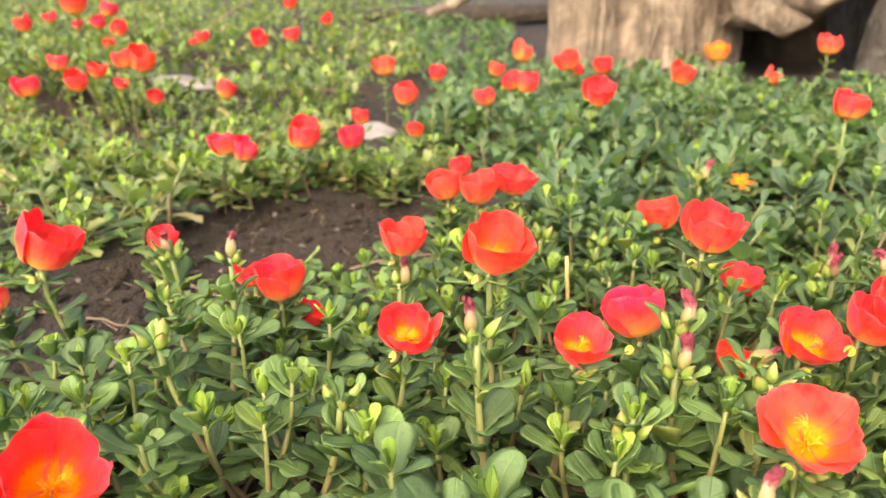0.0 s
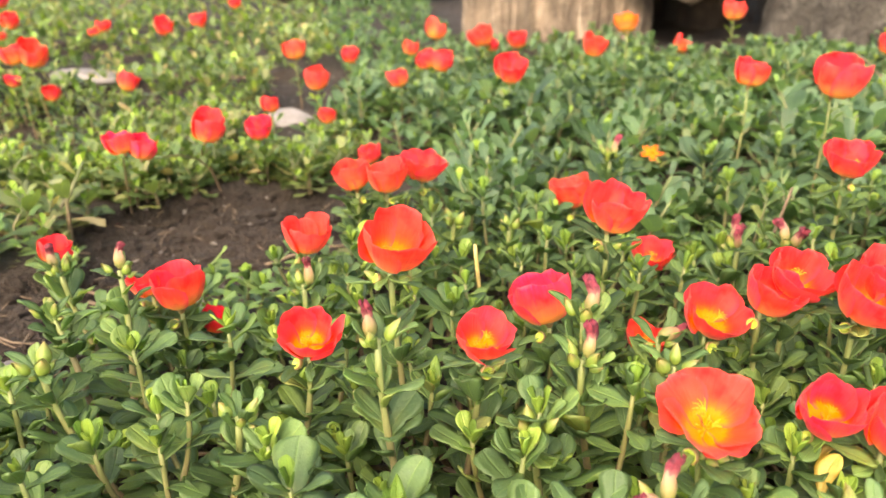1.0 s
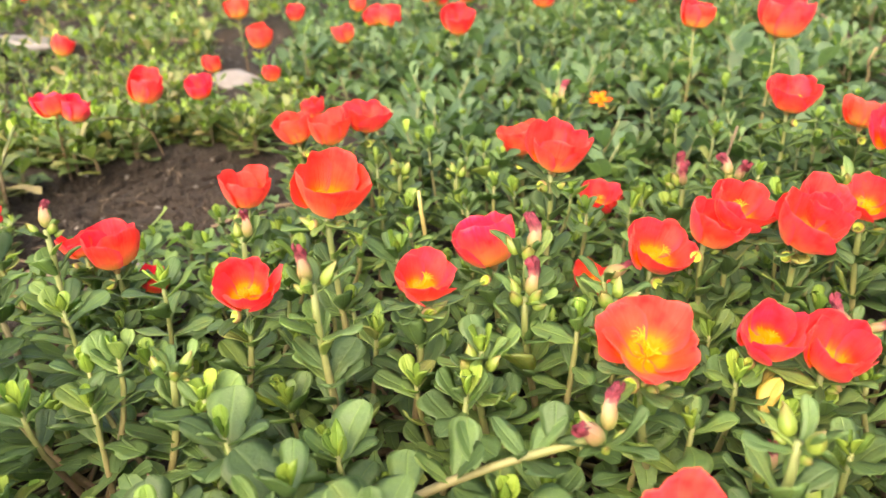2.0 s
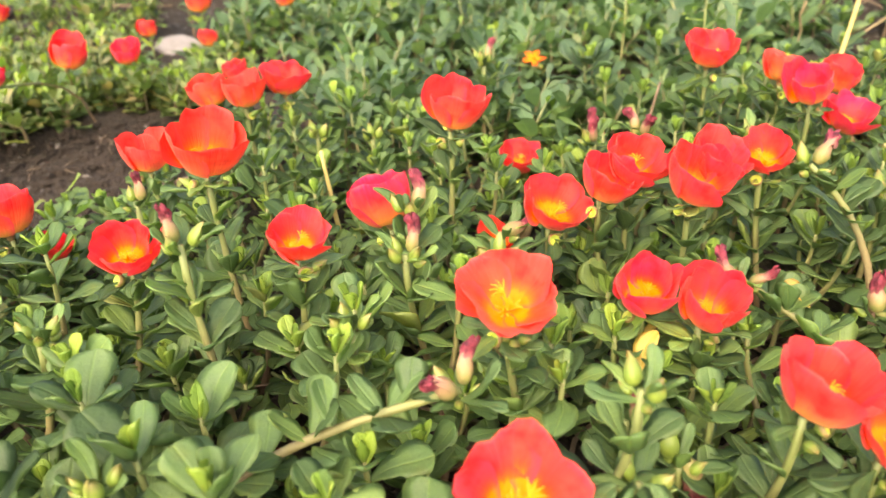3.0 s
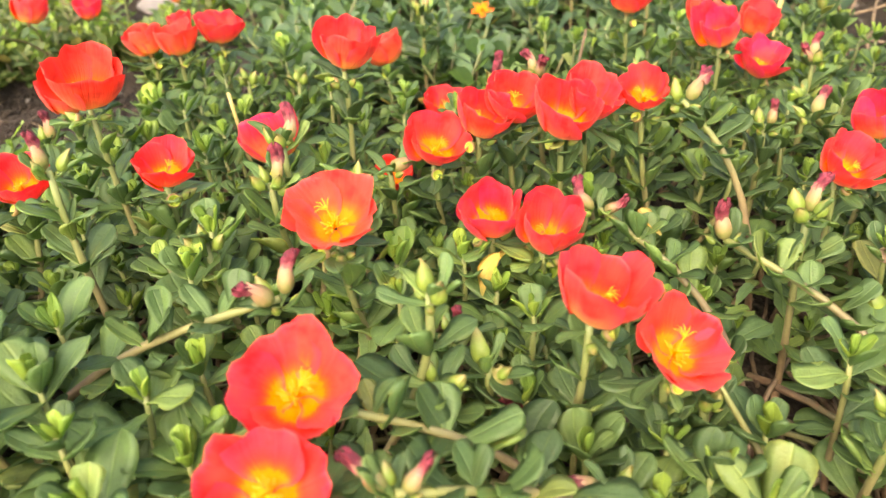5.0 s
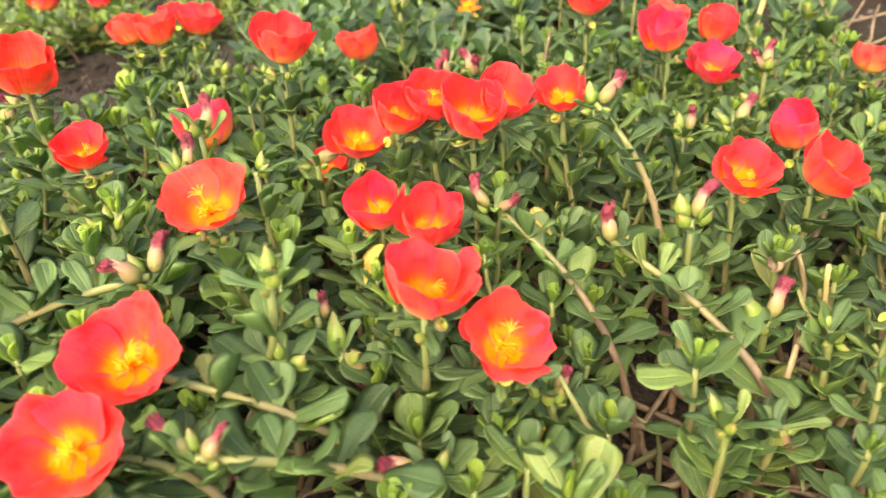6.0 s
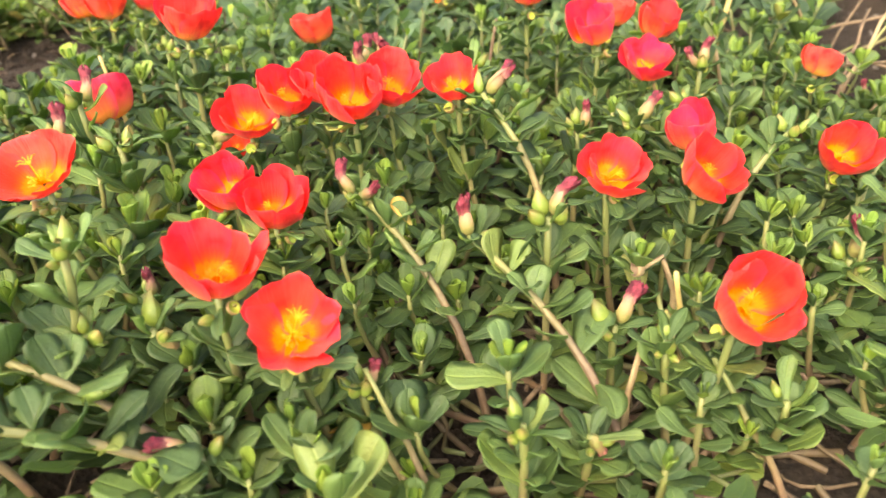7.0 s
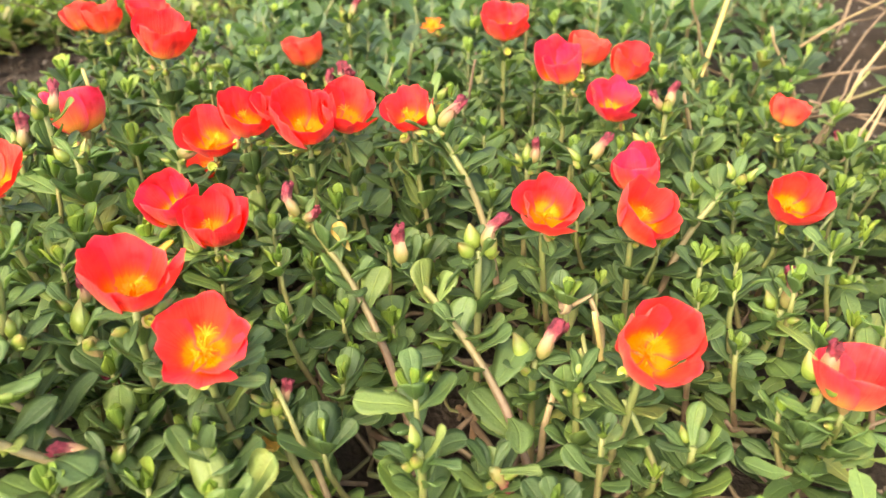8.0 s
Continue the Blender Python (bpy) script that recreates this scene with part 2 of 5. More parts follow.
M_WOOD = wood_material("weathered_wood", (0.10, 0.072, 0.052), (0.27, 0.205, 0.15), (0.46, 0.375, 0.29), (30.0, 34.0, 7.0), 0.85, 8.0)
M_WOOD_SLANT = wood_material("weathered_wood_slanting", (0.075, 0.054, 0.038), (0.25, 0.19, 0.14), (0.46, 0.375, 0.29), (36.0, 36.0, 11.0), 0.85, 34.0)
M_BARK = wood_material("grey_bark", (0.08, 0.065, 0.05), (0.19, 0.165, 0.135), (0.36, 0.32, 0.27), (26.0, 26.0, 12.0), 0.9)
M_BARK_OUT = wood_material("dark_grey_bark", (0.026, 0.022, 0.018), (0.065, 0.056, 0.047), (0.16, 0.145, 0.125), (34.0, 34.0, 24.0), 0.9)
# dark bark for the log; on the hollow wall it carries the shade
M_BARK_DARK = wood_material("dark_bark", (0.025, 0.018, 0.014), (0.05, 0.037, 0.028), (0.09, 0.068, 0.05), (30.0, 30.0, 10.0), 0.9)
M_PEBBLE = plain_material("grey_pebble", (0.12, 0.105, 0.09), (0.22, 0.195, 0.17), 120.0, 0.85, 0.5, 0.002)
M_STONE = plain_material("pale_stone", (0.17, 0.152, 0.142), (0.28, 0.258, 0.245), 60.0, 0.8, 0.5, 0.002)


# ---- mesh helpers ----
class Buf:
    """Collects vertices, faces, uvs and material slots for one mesh."""

    def __init__(self):
        self.v, self.f, self.uv, self.m = [], [], [], []

    def grid(self, rows, closed=False, slot=0, flip=False):
        """rows: equal rings of (point, uv); joined ring to ring."""
        n0, n = len(self.v), len(rows[0])
        for ring in rows:
            for pt, uv in ring:
                self.v.append(tuple(pt))
                self.uv.append(uv)
        for i in range(len(rows) - 1):
            for j in range(n if closed else n - 1):
                k = (j + 1) % n
                q = (n0 + i * n + j, n0 + i * n + k, n0 + (i + 1) * n + k, n0 + (i + 1) * n + j)
                self.f.append(q[::-1] if flip else q)
                self.m.append(slot)

    def add(self, other, mat4, slot=None):
        """Puts in a copy of another Buf, moved by a matrix."""
        n0 = len(self.v)
        arr = np.array(other.v) @ np.array(mat4.to_3x3()).T + np.array(mat4.translation)
        self.v.extend(map(tuple, arr.tolist()))
        self.uv.extend(other.uv)
        self.f.extend(tuple(i + n0 for i in q) for q in other.f)
        self.m.extend(other.m if slot is None else [slot] * len(other.f))

    def mesh(self, name, mats, smooth=True):
        me = bpy.data.meshes.new(name)
        me.from_pydata(self.v, [], self.f)
        layer = me.uv_layers.new(name="UVMap")
        idx = np.empty(len(me.loops), dtype=np.int32)
        me.loops.foreach_get("vertex_index", idx)
        layer.data.foreach_set("uv", np.array(self.uv, dtype=np.float32)[idx].ravel())
        for mt in mats:
            me.materials.append(mt)
        me.polygons.foreach_set("material_index", np.array(self.m, dtype=np.int32))
        me.polygons.foreach_set("use_smooth", np.full(len(me.polygons), smooth))
        me.update()
        return me


def smooth(x, lo, hi):
    k = min(1.0, max(0.0, (x - lo) / (hi - lo)))
    return k * k * (3 - 2 * k)


def tube(buf, pts, radii, sides=6, slot=0, v0=0.0, v1=1.0):
    """A round stem along points."""
    rows = []
    n = len(pts)
    for i, (pt, r) in enumerate(zip(pts, radii)):
        d = (Vector(pts[min(n - 1, i + 1)]) - Vector(pts[max(0, i - 1)])).normalized()
        sidev = d.cross(Vector((0.13, 0.97, 0.2))).normalized()
        up = d.cross(sidev)
        v = v0 + (v1 - v0) * i / (n - 1)
        rows.append([(Vector(pt) + r * (math.cos(6.2832 * k / sides) * sidev + math.sin(6.2832 * k / sides) * up), (k / sides, v)) for k in range(sides)])
    rows.append([(Vector(pts[-1]), (0.5, v1))] * sides)
    buf.grid(rows, True, slot, True)


def lathe(profile, sides=8, squash=1.0, wob=0.0, seed=0):
    """A turned shape along +z from (radius, height) pairs."""
    r = random.Random(seed)
    b = Buf()
    zmax = profile[-1][1]
    rows = []
    for rad, z in profile:
        rows.append([((rad * (1 + wob * r.uniform(-1, 1)) * math.cos(6.2832 * k / sides), squash * rad * (1 + wob * r.uniform(-1, 1)) * math.sin(6.2832 * k / sides), z * (1 + 0.3 * wob * r.uniform(-1, 1))), (k / sides, z / zmax)) for k in range(sides)])
    b.grid(rows, True)
    return b


def leaf_shape(wide, curl, fold, seed, stations=9, thick=0.04, flat=False, point=False, cols=(-1, -0.5, 0, 0.5, 1)):
    """A fleshy spoon-shaped leaf of unit length along +y, its upper side to +z."""
    r = random.Random(seed)
    b = Buf()
    skew, wave = r.uniform(-0.09, 0.09), r.uniform(-0.035, 0.035)
    ph, left, right = r.uniform(0, 6.28), r.uniform(0.88, 1.1), r.uniform(0.88, 1.1)
    rows = []
    for i in range(stations):
        v = 1.0 - (1.0 - i / (stations - 1)) ** 1.8
        w = wide * max(0.11, 1.5 * v ** 0.78 * max(0.0, 1.0 - v ** 4.5) ** 0.5)
        if point:
            w = wide * max(0.10, math.sin(math.pi * min(1.0, 0.12 + 0.88 * v ** 0.85)) ** 0.8)
        h = curl * (v * v) - 0.25 * curl * v + wave * math.sin(6 * v)
        x0 = skew * math.sin(3.14 * v)
        y = v
        t = thick * (1.0 if i < stations - 1 else 0.4)
        edge = 1.0 + 0.06 * math.sin(9 * v + ph)
        lift = 0.05 * math.sin(7 * v + ph)
        top = [(x0 + u * w * (left if u < 0 else right) * edge, y, h + fold * abs(u) ** 1.4 * w + lift * u * abs(u) * min(1.0, 2 * v)) for u in cols]
        ring = [(top[k], (0.5 + 0.5 * u, v)) for k, u in enumerate(cols)]
        if not flat:
            ring += [((x0 + u * w * 0.92 * (left if u < 0 else right), y, h + fold * abs(u) ** 1.4 * w - t), (0.5 + 0.44 * u, v)) for u in (0.55, 0, -0.55)]
        rows.append(ring)
    b.grid(rows, not flat)
    return b


LEAF_SHAPES = [leaf_shape(w, c, f, 30 + k) for k, (w, c, f) in enumerate([(0.25, -0.14, 0.18), (0.30, 0.08, 0.14), (0.23, -0.26, 0.24), (0.28, 0.20, 0.24), (0.34, -0.05, 0.12), (0.22, 0.04, 0.30), (0.30, -0.18, 0.16), (0.25, -0.08, -0.14), (0.33, 0.16, 0.22), (0.31, 0.26, 0.18)])]
NARROW_SHAPES = [leaf_shape(w, c, f, 50 + k) for k, (w, c, f) in enumerate([(0.15, -0.15, 0.25), (0.18, 0.08, 0.2), (0.16, 0.22, 0.3)])]
YOUNG_SHAPES = [leaf_shape(w, c, f, 60 + k, point=k == 1) for k, (w, c, f) in enumerate([(0.25, 0.16, 0.34), (0.24, 0.10, 0.28), (0.28, 0.05, 0.30), (0.22, 0.22, 0.38)])]
FLAT_SHAPES = [leaf_shape(w, c, f, 70 + k, 6, 0.0, True) for k, (w, c, f) in enumerate([(0.21, -0.15, 0.2), (0.26, 0.12, 0.15), (0.19, -0.25, 0.25), (0.23, 0.2, 0.2)])]
FAR_SHAPES = [leaf_shape(w, c, f, 90 + k, 5, 0.0, True, False, (-1, 0, 1)) for k, (w, c, f) in enumerate([(0.22, -0.15, 0.2), (0.26, 0.12, 0.15), (0.20, -0.25, 0.25), (0.24, 0.2, 0.2)])]
LEAF_MESH = [b.mesh("leaf", [M_LEAF]) for b in LEAF_SHAPES]
NARROW_MESH = [b.mesh("leaf_narrow", [M_LEAF]) for b in NARROW_SHAPES]
YOUNG_MESH = [b.mesh("leaf_young", [M_YOUNG]) for b in YOUNG_SHAPES]
YELLOW_MESH = [LEAF_SHAPES[2].mesh("leaf_yellow", [M_YELLOW])]


def leaf_pose(at, az, el, size, roll=0.0):
    """A pose for a leaf that leaves the stem at a point, by azimuth and elevation in degrees."""
    a, e = radians(az), radians(el)
    y = Vector((math.cos(a) * math.cos(e), math.sin(a) * math.cos(e), math.sin(e)))
    x = y.cross(Vector((0, 0, 1))).normalized() if abs(el) < 88 else Vector((1, 0, 0))
    z = x.cross(y)
    m = Matrix((x, y, z)).transposed().to_4x4()
    return Matrix.Translation(at) @ m @ Matrix.Rotation(radians(roll), 4, "Y") @ Matrix.Scale(size, 4)


# ---- flower parts ----
def petal_shape(steep, seed, nu=11, nv=10):
    """One petal of a five-petalled cup of unit width, standing round +z, with an inner and an outer skin."""
    r = random.Random(seed)
    base, mid, tip = steep
    mid, tip = mid + r.uniform(-6, 6), tip + r.uniform(-12, 10)
    n = 40
    rr, hh, prof = 0.03, 0.0, []
    for i in range(n + 1):
        v = i / n
        prof.append((rr, hh))
        al = radians(base + (mid - base) * smooth(v, 0.04, 0.42) + (tip - mid) * smooth(v, 0.36, 0.92))
        rr += math.cos(al) / n
        hh += math.sin(al) / n
    k = 0.5 / prof[-1][0]
    notch, asym = r.uniform(0.015, 0.055), r.uniform(-0.10, 0.10)
    ph = [r.uniform(0, 6.28) for _ in range(5)]
    skins = []
    for skin in (0.0, 0.010):
        rows = []
        for i in range(nv):
            v = i / (nv - 1)
            row = []
            for j in range(nu):
                u = -1 + 2 * j / (nu - 1)
                reach = 1.0 - 0.20 * abs(u) ** 2.6 - notch * math.exp(-((u - asym) / 0.22) ** 2) + 0.03 * math.sin(4.5 * u + ph[0]) + 0.006 * math.sin(13 * u + ph[4])
                ve = v * reach
                x = min(n - 1.001, max(0.0, ve * n))
                i0 = int(x)
                fr = x - i0
                R = (prof[i0][0] * (1 - fr) + prof[i0 + 1][0] * fr) * k
                H = (prof[i0][1] * (1 - fr) + prof[i0 + 1][1] * fr) * k
                half = radians(28 + 34 * smooth(v, 0.0, 0.45) - 5 * smooth(v, 0.75, 1.0)) if tip > 25 else radians(34 - 16 * smooth(v, 0.5, 1.0))
                R *= 1 + 0.10 * u * smooth(v, 0.05, 0.4)
                ruf = smooth(v, 0.40, 1.0)
                R += ruf * (0.036 * math.sin(4 * u + ph[1]) + 0.014 * math.sin(10 * u + ph[2]))
                R -= 0.050 * math.exp(-((u - asym) / 0.16) ** 2) * smooth(v, 0.15, 0.7)
                H += ruf * (0.018 * math.sin(7 * u + ph[3]) - 0.02 * u * u)
                R += skin * (1.0 - smooth(v, 0.8, 1.0))
                row.append(((R * math.cos(u * half), R * math.sin(u * half), H - skin * 0.4 * (1.0 - v)), (0.5 + 0.5 * u, ve)))
            rows.append(row)
        skins.append(rows)
    b = Buf()
    b.grid(skins[0])
    b.grid(skins[1], False, 1, True)
    b.height = prof[-1][1] * k
    return b


STEEP = {"tall": (0, 65, 95), "cup": (0, 59, 87), "mid": (0, 54, 77), "open": (0, 43, 61), "flat": (5, 22, 6)}
PETAL_SHAPES = {(o, s): petal_shape(STEEP[o], 200 + 10 * s + len(o)) for o in STEEP for s in range(6)}
PETAL_MESH = {}


def petal_mesh(o, s, hue):
    key = (o, s, hue)
    if key not in PETAL_MESH:
        PETAL_MESH[key] = PETAL_SHAPES[(o, s)].mesh("petal", [M_PETAL[hue], M_PETAL_OUT[hue]])
    return PETAL_MESH[key]


def stamen_mesh(seed):
    r = random.Random(seed)
    b = Buf()
    for k in range(42):
        az, lean, ln = r.uniform(0, 6.28), r.uniform(0.1, 1.15), r.uniform(0.10, 0.17)
        d = Vector((math.cos(az) * math.sin(lean), math.sin(az) * math.sin(lean), math.cos(lean)))
        pts = [d * 0.02, d * ln * 0.6 + Vector((0, 0, 0.01)), d * ln]
        tube(b, pts, [0.006, 0.005, 0.010], 4)
    side = r.uniform(0, 6.28)
    bend = Vector((math.cos(side + 1), math.sin(side + 1), 0)) * 0.06
    for k in range(5):
        az = side + k * 0.55
        top = Vector((0, 0, 0.24)) + bend
        tube(b, [(0, 0, 0.05), top, top + Vector((math.cos(az) * 0.08, math.sin(az) * 0.08, 0.05)), top + Vector((math.cos(az) * 0.13, math.sin(az) * 0.13, 0.03))], [0.009, 0.008, 0.007, 0.005], 4)
    return b.mesh("stamen_tuft", [M_STAMEN])


STAMENS = [stamen_mesh(k) for k in range(3)]
CALYX = lathe([(0.03, -0.14), (0.06, -0.10), (0.085, -0.05), (0.08, -0.02), (0.03, -0.008)], 8, 0.9, 0.06, 4).mesh("blossom", [M_BUD])
def bud_shape(seed, wide, part_open, slot=0):
    """A closed bud of unit height: two keeled sepals, one lapping over the other."""
    r = random.Random(seed)
    b = Buf()
    prof = [(0.30, 0.0), (0.62, 0.06), (0.90, 0.18), (1.0, 0.34), (0.93, 0.50), (0.74, 0.66), (0.48, 0.81), (0.20, 0.93), (0.03, 1.0)]
    for side in (0, 1):
        lean, grow = r.uniform(-0.05, 0.05) + part_open * (1 if side else -1), 1.0 - 0.12 * side
        rows = []
        for rad, z in prof:
            row = []
            for k in range(9):
                u = -1 + k / 4
                a = math.pi * side + u * radians(104)
                keel = 1.0 + 0.16 * math.exp(-(u / 0.22) ** 2)
                q = wide * rad * keel * (1.03 if side == 0 else 0.97)
                wrinkle = 0.012 * noise.noise(Vector((u * 3 + seed, z * 6, side)))
                row.append(((q * math.cos(a) * 0.86 + lean * z * z, q * math.sin(a) + wrinkle, z * grow), (0.5 + 0.5 * u, z)))
            rows.append(row)
        b.grid(rows, False, slot)
    return b


def wither_shape(seed):
    """Crumpled petals: a drawn-together bundle with folds, bent to one side."""
    r = random.Random(seed)
    b = Buf()
    bend, ph = r.uniform(0.10, 0.35), [r.uniform(0, 6.28) for _ in range(4)]
    rows = []
    for i in range(11):
        t = i / 10
        rad = 0.15 + 0.03 * math.sin(3.0 * t) + 0.05 * smooth(t, 0.6, 0.85) - 0.13 * smooth(t, 0.85, 1.0)
        row = []
        for k in range(18):
            a = 6.2832 * k / 18
            fold = 1 + 0.24 * math.sin(5 * a + ph[0] + 2.5 * t) + 0.16 * math.sin(8 * a + ph[1] - 3 * t) + 0.30 * noise.noise(Vector((2.5 * math.cos(a), 2.5 * math.sin(a), 6 * t + seed)))
            row.append(((rad * fold * math.cos(a) + bend * t * t, 0.8 * rad * fold * math.sin(a), 0.60 * t + 0.09 * math.sin(4 * a + ph[2]) * smooth(t, 0.5, 1.0)), (k / 18, t)))
        rows.append(row)
    b.grid(rows, True)
    return b


def capsule_shape():
    """A round seed cup with a paler hollow top."""
    b = lathe([(0.16, 0.0), (0.40, 0.14), (0.52, 0.38), (0.50, 0.58), (0.44, 0.62), (0.34, 0.54), (0.30, 0.40), (0.0, 0.36)], 10, 1.0, 0.03, 3)
    b.m = [1 if i >= 40 else 0 for i in range(len(b.f))]
    return b


BUD_MESH = [bud_shape(10 + k, 0.31 - 0.03 * k, 0.02 * k).mesh("bud", [M_BUD]) for k in range(3)]
SPENT_MESH = [bud_shape(20 + k, 0.22 + 0.012 * k, 0.03 + 0.02 * k).mesh("spent_bud", [M_SPENT]) for k in range(4)]
WITHER_MESH = [wither_shape(30 + k).mesh("withered_tip", [M_WITHER]) for k in range(5)]
DRY_CUP_MESH = capsule_shape().mesh("dry_cup", [M_TAN, M_DRY])
CAPSULE_MESH = capsule_shape().mesh("seed_cup", [M_BUD, M_YOUNG_CUP])


# ---- plan of the ground ----
def capsule(x, y, ax, ay, bx, by):
    """How far a place lies from a line between two places."""
    dx, dy = bx - ax, by - ay
    k = min(1.0, max(0.0, ((x - ax) * dx + (y - ay) * dy) / (dx * dx + dy * dy + 1e-9)))
    return math.hypot(x - ax - k * dx, y - ay - k * dy)


def bare(x, y):
    """0 where the plants close over the soil, 1 on open soil."""
    w = 0.02 * noise.noise(Vector((x * 14, y * 14, 0.3)))
    k = 0.0
    for ax, ay, bx, by, half in ((-0.38, 0.35, -0.07, 0.528, 0.070), (-0.19, 0.35, -0.25, 0.39, 0.045), (-0.05, 0.55, 0.04, 0.60, 0.028), (-0.165, 0.60, -0.05, 0.61, 0.066), (-0.105, 0.96, -0.080, 0.85, 0.045), (-0.50, 0.97, -0.38, 0.89, 0.035), (-0.40, 0.825, -0.335, 0.815, 0.034), (-0.43, 1.12, -0.31, 1.09, 0.045), (0.165, 0.455, 0.185, 0.445, 0.035), (0.25, 0.60, 0.27, 0.62, 0.045),
                                 (-0.09, 1.22, -0.06, 0.90, 0.055), (-0.46, 1.34, -0.50, 1.45, 0.045), (0.52, 0.46, 0.66, 0.86, 0.052),
                                 (0.252, 0.165, 0.295, 0.168, 0.030), (-0.32, 1.22, -0.16, 1.25, 0.04), (0.56, 1.25, 0.62, 1.6, 0.10), (0.01, 0.60, 0.05, 0.585, 0.025)):
        k = max(k, 1.0 - smooth(capsule(x, y, ax, ay, bx, by) + w, half * 0.75, half * 1.15))
    return k


def ground_z(x, y):
    z = -0.012 - 0.05 * min(0.45, max(-0.1, x)) * (1.0 - smooth(y, 0.30, 0.62))
    z += 0.040 * smooth(-x, 0.25, 0.55) * smooth(y, 0.75, 1.2)
    z += 0.010 * smooth(y, 0.55, 0.8) - 0.013 * bare(x, y)
    near = 1.0 - smooth(math.hypot(x, y - 0.6), 1.8, 3.5)
    z += near * (0.010 * noise.noise(Vector((x * 6, y * 6, 0))) + 0.004 * noise.noise(Vector((x * 25, y * 25, 2))) + 0.0030 * noise.noise(Vector((x * 70, y * 70, 5))))
    return z


def stretch(lo, hi, step):
    """Even steps inside, wider and wider ones out to the horizon."""
    inner = np.arange(lo, hi + 1e-6, step).tolist()
    out, d = [], step
    x = hi
    while x < 400:
        d *= 1.45
        x += d
        out.append(x)
    lower, d, x = [], step, lo
    while x > -400:
        d *= 1.45
        x -= d
        lower.append(x)
    return lower[::-1] + inner + out


gx, gy = stretch(-0.8, 1.0, 0.0125), stretch(-0.15, 1.7, 0.0125)
gb = Buf()
gb.grid([[((x, y, ground_z(x, y)), (x, y)) for x in gx] for y in gy])
ground = tagged(new("ground", gb.mesh("ground", [M_SOIL])), "dark crumbly garden soil with fine grit", "ground", kind="structure")


def part(name, mesh, parent, m=None, label=""):
    ob = new(name, mesh)
    ob.parent = parent
    if m is not None:
        ob.matrix_basis = m
    if label:
        ob["label"] = label
    return ob


def arc(p0, p1, bow, n=8):
    """Points from the root to the tip, which bends upright."""
    p0, p1 = Vector(p0), Vector(p1)
    side = Vector((rng.uniform(-1, 1), rng.uniform(-1, 1), 0)) * bow
    lift = (p1 - p0).length * 0.35
    c0 = p0 + (p1 - p0) * 0.35 + side - Vector((0, 0, lift * 0.25))
    c1 = p1 - Vector((0, 0, lift)) - side * 0.4
    if math.hypot(p1.x - p0.x, p1.y - p0.y) > 0.032:
        # a sprawling stem: it rises soon and runs on almost straight
        rise = p1.z - p0.z
        c0 = p0.lerp(p1, 0.12) + Vector((0, 0, rise * 0.62)) + side * 0.5
        c1 = p0.lerp(p1, 0.62) + Vector((0, 0, rise * 0.24)) - side * 0.5
    pts = []
    for i in range(n):
        t = i / (n - 1)
        s = 1 - t
        pts.append(s ** 3 * p0 + 3 * s * s * t * c0 + 3 * s * t * t * c1 + t ** 3 * p1)
    return pts


def along(pts, t):
    x = min(len(pts) - 1.001, max(0.0, t * (len(pts) - 1)))
    i = int(x)
    return pts[i].lerp(pts[i + 1], x - i)


def stem_part(parent, pts, r0=0.0014, r1=0.0010, red=False, sides=6):
    b = Buf()
    n = len(pts)
    tube(b, pts, [(r0 + (r1 - r0) * i / (n - 1)) * (1.0 + 0.15 * (i % 2)) for i in range(n)], sides)
    return part("stem", b.mesh("stem", [M_STEM_RED if red else M_STEM]), parent)


BLOSSOMS, LEAVES = [], []      # where the open flowers are; the leaves near them


def leaf_part(parent, at, az, el, size, kind="leaf"):
    pool = {"leaf": LEAF_MESH, "narrow": NARROW_MESH, "young": YOUNG_MESH, "yellow": YELLOW_MESH}[kind]
    m = leaf_pose(at, az, el, size, rng.uniform(-14, 14))
    ob = part("leaf", rng.choice(pool), parent, m, "small yellow-green unfolding leaf" if kind == "young" else "leaf turned yellow" if kind == "yellow" else "")
    LEAVES.append((ob, [parent.location + m @ Vector((0, q, 0)) for q in (0.25, 0.5, 0.75, 1.0)]))
    return ob


def inside_blossom(q):
    """Whether a place lies within the cup of an open flower."""
    for seat, ax, size in BLOSSOMS:
        d = q - seat
        if d.length < 1.1 * size:
            up = d.dot(ax)
            if up > -0.02 * size and (d - ax * up).length < size * min(0.60, 0.28 + 1.3 * max(0.0, up) / size):
                return True
    return False


def clear_height(x, y, z, pad=0.0):
    """Keeps the top of a leafy shoot below a flower above or behind it."""
    for seat, ax, size in BLOSSOMS:
        if abs(x - seat.x) < 0.5 * size + 0.007 + pad:
            if abs(y - seat.y) < 0.5 * size + 0.006 + pad:
                z = min(z, seat.z - 0.008)
            elif 0 < seat.y - y < 0.045 + 4 * pad:
                z = min(z, seat.z + 0.002)
    return z


def axis_pose(at, tilt, az, size, spin=0.0):
    a = radians(az)
    d = Vector((math.cos(a) * math.sin(radians(tilt)), math.sin(a) * math.sin(radians(tilt)), math.cos(radians(tilt))))
    return Matrix.Translation(at) @ d.to_track_quat("Z", "Y").to_matrix().to_4x4() @ Matrix.Rotation(radians(spin), 4, "Z") @ Matrix.Scale(size, 4)


def bud_part(parent, at, tilt, az, size):
    return part("bud", rng.choice(BUD_MESH), parent, axis_pose(at, tilt, az, size, rng.uniform(0, 180)))


